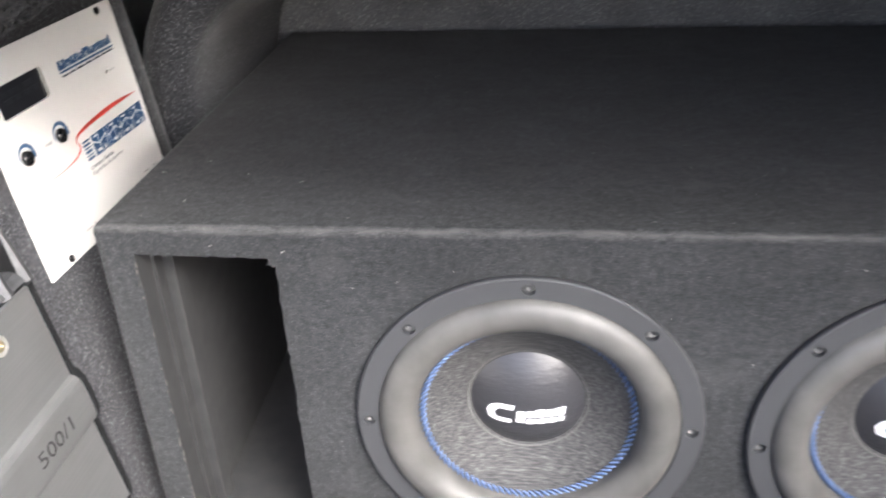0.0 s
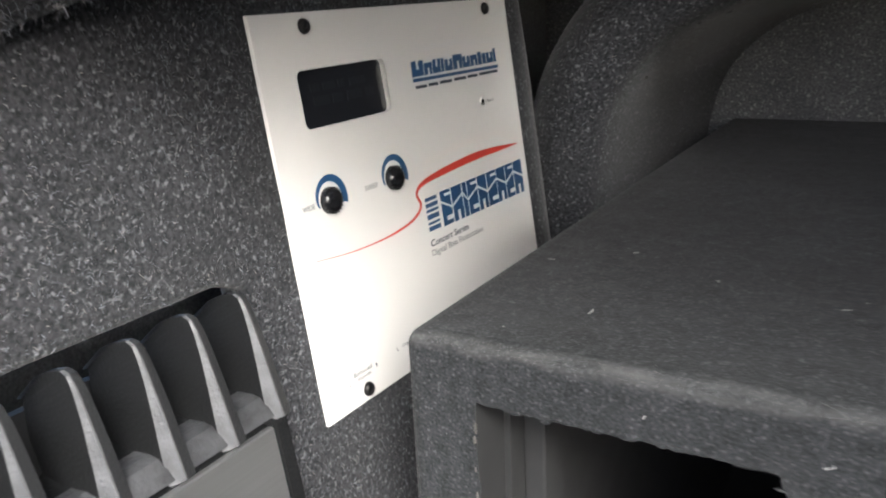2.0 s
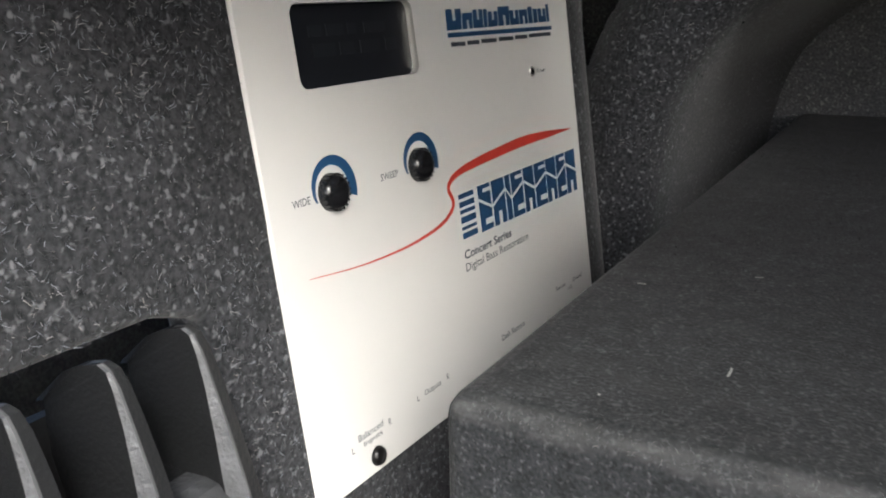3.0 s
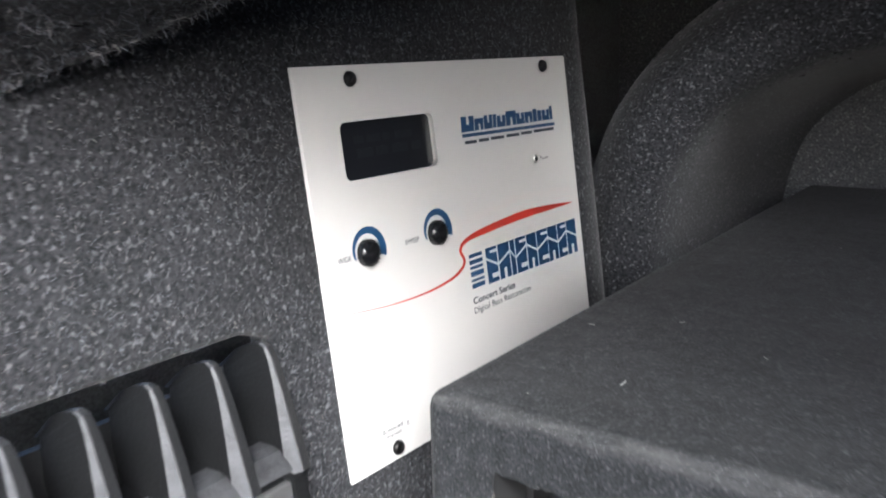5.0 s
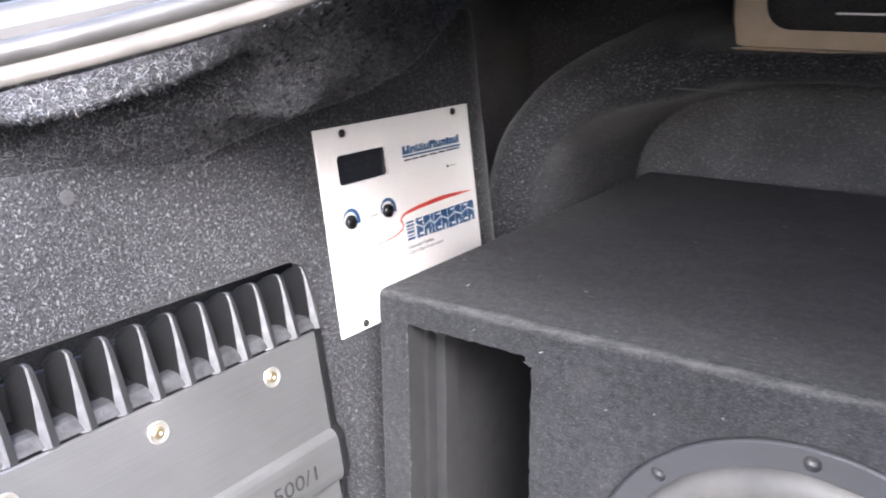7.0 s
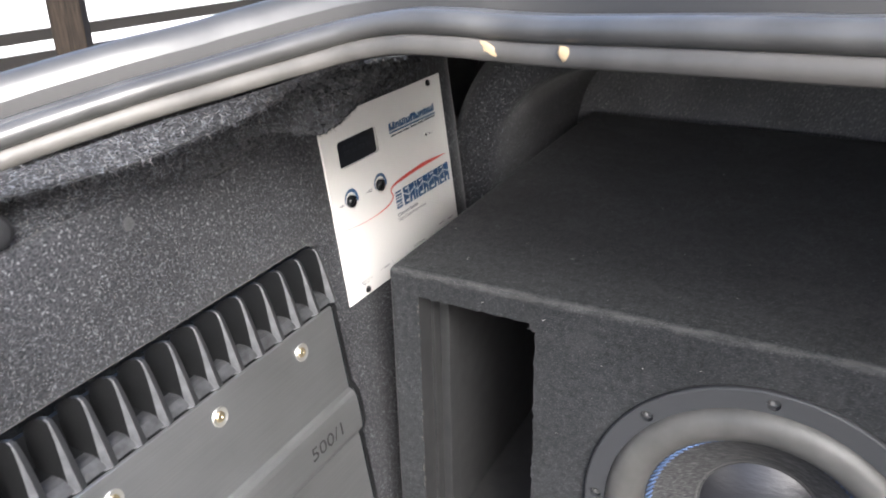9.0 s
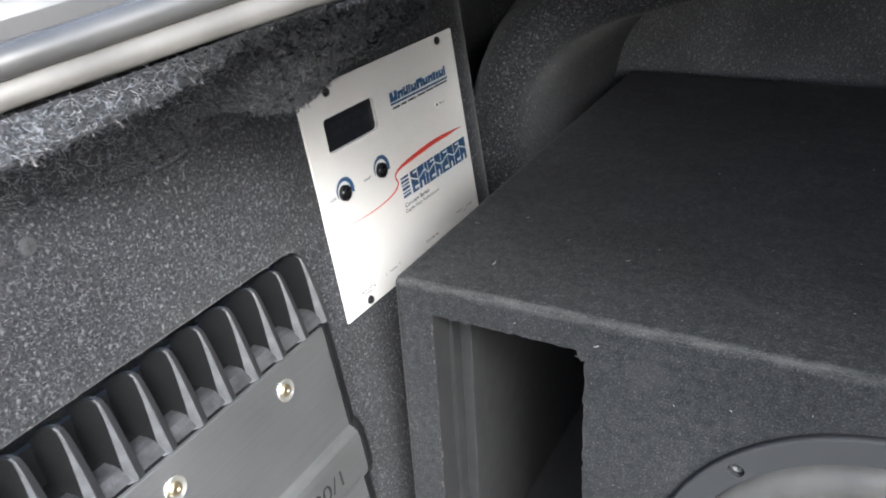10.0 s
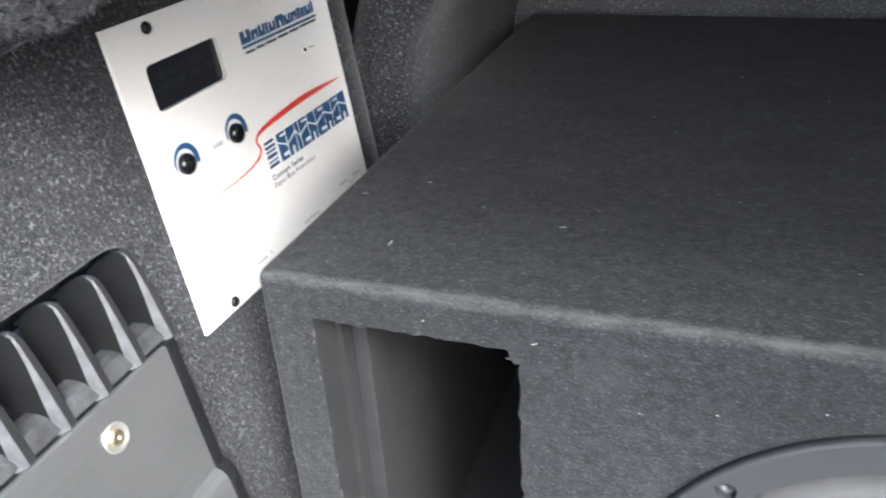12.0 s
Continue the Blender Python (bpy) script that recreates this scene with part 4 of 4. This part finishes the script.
for x, y in SCREWS:
    sc = part("screw", lathe([(0, 0.0024), (0.0016, 0.0023), (0.0028, 0.0016), (0.0033, 0.0004), (0.0033, -0.001)], 20), SCREWBLACK, proc, "small black pan-head screw", pose(x, y, 0), True)
    part("slot", block(-0.0018, 0.0018, -0.0003, 0.0003, 0.0018, 0.00245), ENGRAVE, sc, "", pose(0, 0, 0, 0, 0, 35 + 400 * x))

for kx, ky in ((0.0262, 0.0915), (0.0716, 0.0916)):
    kn = part("knob", lathe([(0, 0.0044), (0.0022, 0.0043), (0.0042, 0.0038), (0.0052, 0.0028), (0.0056, 0.0014), (0.0058, 0.0)], 32), KNOB, proc, "glossy black round knob", pose(kx, ky, 0), True)
    bm = bmesh.new()
    for i in range(20):
        an = 2 * math.pi * i / 20
        bmesh.ops.create_cube(bm, size=1, matrix=Matrix.Translation((0.0054 * math.cos(an), 0.0054 * math.sin(an), 0.0016)) @ Matrix.Rotation(an, 4, "Z") @ Matrix.Diagonal((0.0007, 0.0006, 0.0025, 1)))
    part("grip_ribs", bm, KNOB, kn)["kind"] = "stuff"
    # printed scale: a crescent that widens clockwise
    inner_arc, outer_arc = [], []
    for i in range(33):
        an = radians(200 - 220 * i / 32)
        w = 0.0006 + 0.0034 * (i / 32) ** 0.6
        inner_arc.append((0.0074 * math.cos(an) + 0.0006, 0.0074 * math.sin(an) + 0.0006))
        outer_arc.append(((0.0074 + w) * math.cos(an) + 0.0006, (0.0074 + w) * math.sin(an) + 0.0006))
    part("scale_print", flat_shape([inner_arc + outer_arc[::-1]], 0), BLUE, proc, "blue crescent scale round the knob", pose(kx, ky, 0.0002))


def stripe(points, widths, mat, name, label):
    c = spline([(x, y, 0) for x, y in points], 60)
    lft, rgt = [], []
    for i, p in enumerate(c):
        t = (c[min(i + 1, 59)] - c[max(i - 1, 0)]).normalized()
        q = i / 59 * (len(widths) - 1)
        k = min(int(q), len(widths) - 2)
        w = widths[k] + (widths[k + 1] - widths[k]) * (q - k)
        n = Vector((-t.y, t.x, 0)) * w / 2
        lft.append(p + n)
        rgt.append(p - n)
    v, f = grid_mesh([lft, rgt])
    part(name, mesh_from(name, v, f, mat), mat, proc, label, PRINT)


stripe([(0.0096, 0.0678), (0.0329, 0.0655), (0.0568, 0.0651), (0.0758, 0.0670), (0.0847, 0.0702), (0.0872, 0.0737), (0.0852, 0.0790), (0.0913, 0.0827), (0.1091, 0.0848), (0.1411, 0.0865), (0.1649, 0.0862), (0.1888, 0.0854)], [0.0002, 0.0004, 0.0008, 0.0013, 0.0017, 0.0018, 0.0018, 0.0022, 0.0034, 0.0040, 0.0030, 0.0004], RED, "red_swoosh", "red printed swoosh")
# maker's name: a plain row of sheared blocks above a rule; address line as a thin bar
x = 0.0968
for k, w in enumerate((0.0108, 0.0078, 0.0078, 0.0034, 0.0080, 0.0098, 0.0080, 0.0078, 0.0046, 0.0046, 0.0078, 0.0034)):
    y0, y1 = 0.1324, 0.1396 if k in (0, 5, 11) else 0.1390 if k in (2, 3, 8) else 0.1380
    sh = 0.0006 * (k < 6)
    outline = [(x, y0), (x + w - 0.0007, y0), (x + w - 0.0007 + sh, y1), (x + sh, y1)]
    if w > 0.006:
        # a notch from above or below, in turn
        a, b2 = x + w * 0.40 + sh / 2, x + w * 0.58 + sh / 2
        d = (y1 - y0) * 0.55
        outline = [outline[0], (a, y0), (a, y0 + d), (b2, y0 + d), (b2, y0)] + outline[1:] if k % 2 else outline[:3] + [(b2, y1), (b2, y1 - d), (a, y1 - d), (a, y1)] + outline[3:]
    part("maker_mark", flat_shape([outline], 0), BLUE, proc, "", PRINT)
    x += w * 0.978
part("maker_rule", flat_shape([[(0.097, 0.1300), (0.1795, 0.1290), (0.1795, 0.1306), (0.097, 0.1316)]], 0), BLUE, proc, "", PRINT)
for x0, x1 in ((0.0985, 0.108), (0.1095, 0.118), (0.1195, 0.131), (0.133, 0.1445), (0.146, 0.1565), (0.158, 0.178)):
    part("small_print", flat_shape([[(x0, 0.1268), (x1, 0.1266), (x1, 0.1281), (x0, 0.1283)]], 0), INK, proc, "", PRINT)
# model mark: slabs cut by a zigzag crack, with a turned stack of bars before them
SLABS = ((0.0, 0.0092, 2), (0.0102, 0.0098, 1), (0.0208, 0.0040, 0), (0.0256, 0.0096, 2), (0.0361, 0.0090, 1), (0.0459, 0.0102, 2), (0.0566, 0.0094, 1), (0.0667, 0.0088, 2), (0.0762, 0.0100, 1))
for i, (x, w, slots) in enumerate(SLABS):
    x += 0.1040
    top, bot = 0.0757 + 0.00005 * i, 0.0582 - 0.00012 * i
    lo, hi = (0.0664, 0.0706) if i % 2 else (0.0706, 0.0664)
    a, b2 = x + w * 0.40, x + w * 0.64
    up = [(x, lo + 0.0006), (x + w, hi + 0.0006), (x + w, top), (x, top)]
    dn = [(x, bot), (x + w, bot), (x + w, hi - 0.0006), (x, lo - 0.0006)]
    if slots == 2:
        # notched from the side
        up = up[:2] + [(x + w, top - 0.0030), (a, top - 0.0030), (a, top - 0.0016), (x + w, top - 0.0016)] + up[2:]
        dn = dn[:2] + [(x + w, bot + 0.0022), (a, bot + 0.0022), (a, bot + 0.0044), (x + w, bot + 0.0044)] + dn[2:]
    elif slots == 1:
        # notched from below
        dn = [dn[0], (a, bot), (a, bot + 0.0052), (b2, bot + 0.0052), (b2, bot)] + dn[1:]
    part("model_mark", flat_shape([up], 0), BLUE, proc, "", PRINT)
    part("model_mark", flat_shape([dn], 0), BLUE, proc, "", PRINT)
for y0, hb in ((0.0598, 0.0022), (0.0630, 0.0012), (0.0655, 0.0024), (0.0690, 0.0014), (0.0714, 0.0020), (0.0745, 0.0018)):
    part("model_mark", flat_shape([[(0.0908, y0 - 0.001), (0.1012, y0 - 0.001), (0.1012, y0 + hb - 0.001), (0.0908, y0 + hb - 0.001)]], 0), BLUE, proc, "", PRINT)
for words, x, y, w, hgt, mat in (("Concert Series", 0.0902, 0.0513, 0.0355, 0.0034, INK), ("Digital Bass Restoration", 0.0902, 0.0458, 0.0490, 0.0040, INK), ("WIDE", 0.0076, 0.0885, 0.0075, 0.0022, INK), ("SWEEP", 0.0482, 0.0885, 0.0092, 0.0022, INK), ("Remote", 0.1592, 0.0178, 0.0092, 0.0020, INK), ("+12", 0.1705, 0.0148, 0.0042, 0.0017, INK), ("Ground", 0.1762, 0.0172, 0.0100, 0.0020, INK), ("Dash Remote", 0.1092, 0.0130, 0.0190, 0.0024, INK), ("L", 0.0504, 0.0128, 0.0012, 0.0022, INK), ("Outputs", 0.0548, 0.0124, 0.0102, 0.0026, INK), ("R", 0.0690, 0.0132, 0.0014, 0.0022, INK), ("Balanced", 0.0186, 0.0130, 0.0126, 0.0022, INK), ("Inputs", 0.0208, 0.0100, 0.0094, 0.0024, INK), ("L", 0.0150, 0.0106, 0.0012, 0.0022, INK), ("R", 0.0340, 0.0118, 0.0014, 0.0022, INK), ("Power", 0.1618, 0.1122, 0.0080, 0.0018, INK)):
    lettering(words, 0.0015 + 1.01 * x, 1.017 * y, 1.01 * w, 1.017 * hgt, proc, mat, "lettering", "", 0.0002)
led = part("indicator_light", lathe([(0, 0.0010), (0.0010, 0.0008), (0.0015, 0.0)], 16), SCREWBLACK, proc, "small unlit indicator light", pose(0.1608, 0.1152, 0), True)
part("bezel", lathe([(0.0015, 0.0), (0.0019, 0.0005), (0.0023, 0.0)], 16), STEEL, led)

# ---- amplifier on the side board: x towards the rear, y up its face, z out ----
au = Vector((-0.005, -1.0, -0.002)).normalized()
an_ = au.cross(Vector((-0.15, 0.0, 0.989)))
if an_.x < 0:
    an_ = -an_
an_.normalize()
av = an_.cross(au)
if av.z < 0:
    av = -av
# right-handed frame with x pointing back towards the cabin
AMP = Matrix((-au, av, an_)).transposed().to_4x4()
AMP.translation = (-0.0488, -0.0141, 0.3216)
AL = 0.400
amp = thing("amplifier", AMP, "brushed aluminium car amplifier with black finned heatsink, on the side board", "amplifier")
PLATE_H, RIDGE_H = 0.0780, 0.0445


def sweep_x(profile, x0, x1):
    """A closed (y, z) profile pushed along x."""
    bm = bmesh.new()
    a = [bm.verts.new((x0, y, z)) for y, z in profile]
    b2 = [bm.verts.new((x1, y, z)) for y, z in profile]
    k = len(profile)
    for i in range(k):
        bm.faces.new((a[i], a[(i + 1) % k], b2[(i + 1) % k], b2[i]))
    bm.faces.new(a[::-1])
    bm.faces.new(b2)
    bmesh.ops.recalc_face_normals(bm, faces=bm.faces[:])
    return bm


low = -(2 * PLATE_H + RIDGE_H)
body_prof = [(0.0020, -0.0100), (0.0110, -0.0150), (0.0150, -0.0290), (0.0350, -0.0345), (0.0352, -0.0385), (low - 0.03, -0.0385), (low - 0.03, -0.02), (low, -0.0012), (0.0, -0.0012)]
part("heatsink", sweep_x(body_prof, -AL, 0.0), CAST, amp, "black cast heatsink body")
part("ledge", sweep_x([(0.0020, -0.0012), (0.0060, -0.0026), (0.0098, -0.0052), (0.0112, -0.0092), (0.0118, -0.0160), (0.0020, -0.0160)], -AL, 0.0), LEDGE, amp, "mottled grey ledge at the foot of the fins")


def fin_mesh():
    # ridge line (y, z) from the ledge up to the rounded tip; widths of the pale rear facet and of the mid-grey front
    # facet
    ridge_line = [(0.0010, 0.0014), (0.0120, -0.0002), (0.0240, -0.0018), (0.0350, -0.0036), (0.0435, -0.0053), (0.0478, -0.0070), (0.0494, -0.0096), (0.0492, -0.0140), (0.0474, -0.0200), (0.0405, -0.0335)]
    back_y = [0.0010, 0.0120, 0.0240, 0.0330, 0.0375, 0.0390, 0.0395, 0.0398, 0.0398, 0.0395]
    rear = [0.0040, 0.0032, 0.0022, 0.0013, 0.0008, 0.0005, 0.0005, 0.0006, 0.0008, 0.0010]
    front = [0.0052, 0.0050, 0.0046, 0.0042, 0.0037, 0.0031, 0.0024, 0.0018, 0.0014, 0.0012]
    w = 0.00035
    bm = bmesh.new()
    rows = []
    for (y, z), yb, c, d in zip(ridge_line, back_y, rear, front):
        zb = min(-0.032, z - 0.001)
        k = min(0.002, 0.3 * (z - 1.2 * c - zb))
        rows.append([bm.verts.new(p) for p in ((-w - c - 0.0012, yb, zb), (-w - c - 0.0002, y - 0.4 * c, z - 1.1 * c - k), (-w - c, y - 0.25 * c, z - 1.1 * c), (-w, y, z), (w, y, z), (w + d, y - 0.12 * d, z - 0.40 * d), (w + d + 0.0002, y - 0.2 * d, z - 0.40 * d - k), (w + d + 0.0012, yb, zb))])
    for k, (r1, r2) in enumerate(zip(rows, rows[1:])):
        for i in range(7):
            # light put into colour: rear facet paler, ridge line palest, front facet mid grey
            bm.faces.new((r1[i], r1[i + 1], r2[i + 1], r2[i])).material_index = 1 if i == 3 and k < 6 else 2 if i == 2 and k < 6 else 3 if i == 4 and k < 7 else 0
    bm.faces.new(rows[0][::-1])
    bm.faces.new(rows[-1])
    bmesh.ops.recalc_face_normals(bm, faces=bm.faces[:])
    me = bpy.data.meshes.new("fin")
    bm.to_mesh(me)
    bm.free()
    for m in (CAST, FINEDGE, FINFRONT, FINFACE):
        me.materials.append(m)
    return me


fin = fin_mesh()
for i in range(17):
    part("fin", fin, CAST, amp, "", pose(0.0010 - 0.02410 * i, 0, 0))
top_plate = [(0.0, -0.001), (0.0, 0.0012), (-0.0006, 0.0018), (-PLATE_H, 0.0018), (-PLATE_H, -0.001)]
part("cover_plate", sweep_x(top_plate, -AL + 0.002, -0.0062), BRUSHED, amp, "brushed aluminium cover plate")
part("cover_plate", sweep_x([(y - PLATE_H - RIDGE_H, z) for y, z in top_plate], -AL + 0.002, -0.0062), BRUSHED, amp, "brushed aluminium cover plate")
ridge_prof = [(-PLATE_H - 0.0004, -0.001), (-PLATE_H - 0.0004, 0.0016), (-PLATE_H - 0.0022, 0.0050), (-PLATE_H - 0.0055, 0.0072), (-PLATE_H - 0.010, 0.0080), (-PLATE_H - RIDGE_H / 2, 0.0083), (-PLATE_H - RIDGE_H + 0.010, 0.0080), (-PLATE_H - RIDGE_H + 0.0055, 0.0072), (-PLATE_H - RIDGE_H + 0.0022, 0.0050), (-PLATE_H - RIDGE_H + 0.0004, 0.0016), (-PLATE_H - RIDGE_H + 0.0004, -0.001)]
ridge = part("centre_ridge", sweep_x(ridge_prof, -AL + 0.002, -0.0058), BRUSHED, amp, "raised brushed centre ridge")
lettering("500/1", -0.0772, -PLATE_H - RIDGE_H / 2 - 0.0070, 0.0435, 0.0118, ridge, ENGRAVE, "model_number", "engraved dark model number", 0.0085)
cap_prof = [(0.0020, -0.030), (0.0020, -0.002), (0.0006, 0.0030), (-PLATE_H + 0.001, 0.0030), (-PLATE_H - 0.003, 0.0068), (-PLATE_H - 0.009, 0.0096), (-PLATE_H - RIDGE_H + 0.009, 0.0096), (-PLATE_H - RIDGE_H + 0.003, 0.0068), (-PLATE_H - RIDGE_H - 0.001, 0.0030), (low, 0.0030), (low - 0.02, -0.012), (low - 0.02, -0.0385), (0.002, -0.0385)]
part("end_cap", sweep_x(cap_prof, -0.0056, -0.0030), CAST, amp, "black end trim that follows the ridge")
part("end_cap", sweep_x([(y - 0.0008, z - 0.0012) for y, z in cap_prof], -0.0028, 0.0002), CAST, amp, "black end trim that follows the ridge")
part("end_cap", sweep_x([(y - 0.0012, z - 0.0046) for y, z in cap_prof], 0.0004, 0.0046), CAST, amp, "black end trim that follows the ridge")
for x in (0.0536, 0.1505, 0.2474, 0.3443):
    sc = part("screw", lathe([(0, 0.0009), (0.0012, 0.0009), (0.0013, 0.0013), (0.0026, 0.0015), (0.0038, 0.0011), (0.0042, 0.0)], 24), GOLD, amp, "brass socket screw", pose(-x, -0.0184, 0.0018), True)
    part("countersink", lathe([(0.0034, 0.0000), (0.0050, 0.0003), (0.0070, 0.0012), (0.0074, 0.0008), (0.0075, -0.0005)], 28), PALE, sc, "bright machined ring")

# ---- outside: ground, a post and a neighbour's dark car ----
part("ground", block(-60, 60, -60, 60, -0.72, -0.62), ASPHALT)
tagged(bpy.data.objects["ground"], "grey asphalt ground beside the car", "ground", kind="structure")


def extrude_outline(outline, y0, y1, bev=0.0):
    """A side outline (x, z) pushed across y."""
    bm = bmesh.new()
    a = [bm.verts.new((x, y0, z)) for x, z in outline]
    b2 = [bm.verts.new((x, y1, z)) for x, z in outline]
    k = len(outline)
    for i in range(k):
        bm.faces.new((a[i], a[(i + 1) % k], b2[(i + 1) % k], b2[i]))
    bm.faces.new(a[::-1])
    bm.faces.new(b2)
    bmesh.ops.recalc_face_normals(bm, faces=bm.faces[:])
    if bev:
        bmesh.ops.bevel(bm, geom=[e for e in bm.edges if abs(e.verts[0].co.y - e.verts[1].co.y) < 1e-5], offset=bev, segments=4, profile=0.6, affect="EDGES")
    return bm


far_car = thing("parked_car", pose(-3.98, 2.86, -0.62, 0, 0, 76), "dusty black parked car with pale side strips, on asphalt", "car")
arch_pts = []
for cx in (-1.35, 1.30):
    arch_pts.append([(cx - 0.37 * math.cos(radians(a)), 0.30 + 0.37 * math.sin(radians(a))) for a in range(0, 181, 15)])
outline = [(-2.2, 0.28)] + arch_pts[0] + arch_pts[1] + [(2.15, 0.28), (2.2, 0.55), (2.1, 0.85), (1.2, 0.95), (-1.6, 0.98), (-2.15, 0.9), (-2.25, 0.6)]
part("body", extrude_outline(outline, -0.87, 0.87, 0.09), BLACKPAINT, far_car, "dusty black painted body", smooth=True)
part("cabin", extrude_outline([(-1.5, 0.96), (1.0, 0.94), (0.35, 1.40), (-0.95, 1.42)], -0.72, 0.72, 0.06), GLASSY, far_car, "dark glazed cabin")
part("roof", extrude_outline([(-1.0, 1.40), (0.4, 1.39), (0.25, 1.46), (-0.8, 1.48)], -0.70, 0.70, 0.05), BLACKPAINT, far_car)
for s in (-1, 1):
    for cx in (-1.35, 1.30):
        w = part("wheel", lathe([(0.2, -0.1), (0.29, -0.11), (0.325, -0.08), (0.33, 0), (0.325, 0.08), (0.29, 0.11), (0.2, 0.1)], 36), TYRE, far_car, "black tyre with silver rim", pose(cx, 0.76 * s, 0.33, 90, 0, 0), True)
        part("rim", lathe([(0, 0.07), (0.05, 0.075), (0.06, 0.05), (0.17, 0.06), (0.2, 0.1), (0.215, 0.1)], 30), STEEL, w, "silver rim")
    for z, hgt in ((0.535, 0.05), (0.64, 0.17)):
        part("side_strip", block(-1.9, 1.9, 0.866 * s - 0.012, 0.866 * s + 0.012, z, z + hgt, 0.008), PALESTRIP, far_car, "wide pale side strip")
post = part("wooden_post", block(-0.048, 0.048, -0.048, 0.048, -0.62, 1.7, 0.008), WOOD, None, "", pose(-1.911, 1.277, 0, 0, 0, 38))
tagged(post, "dark weathered square wooden post standing in the asphalt", "post")
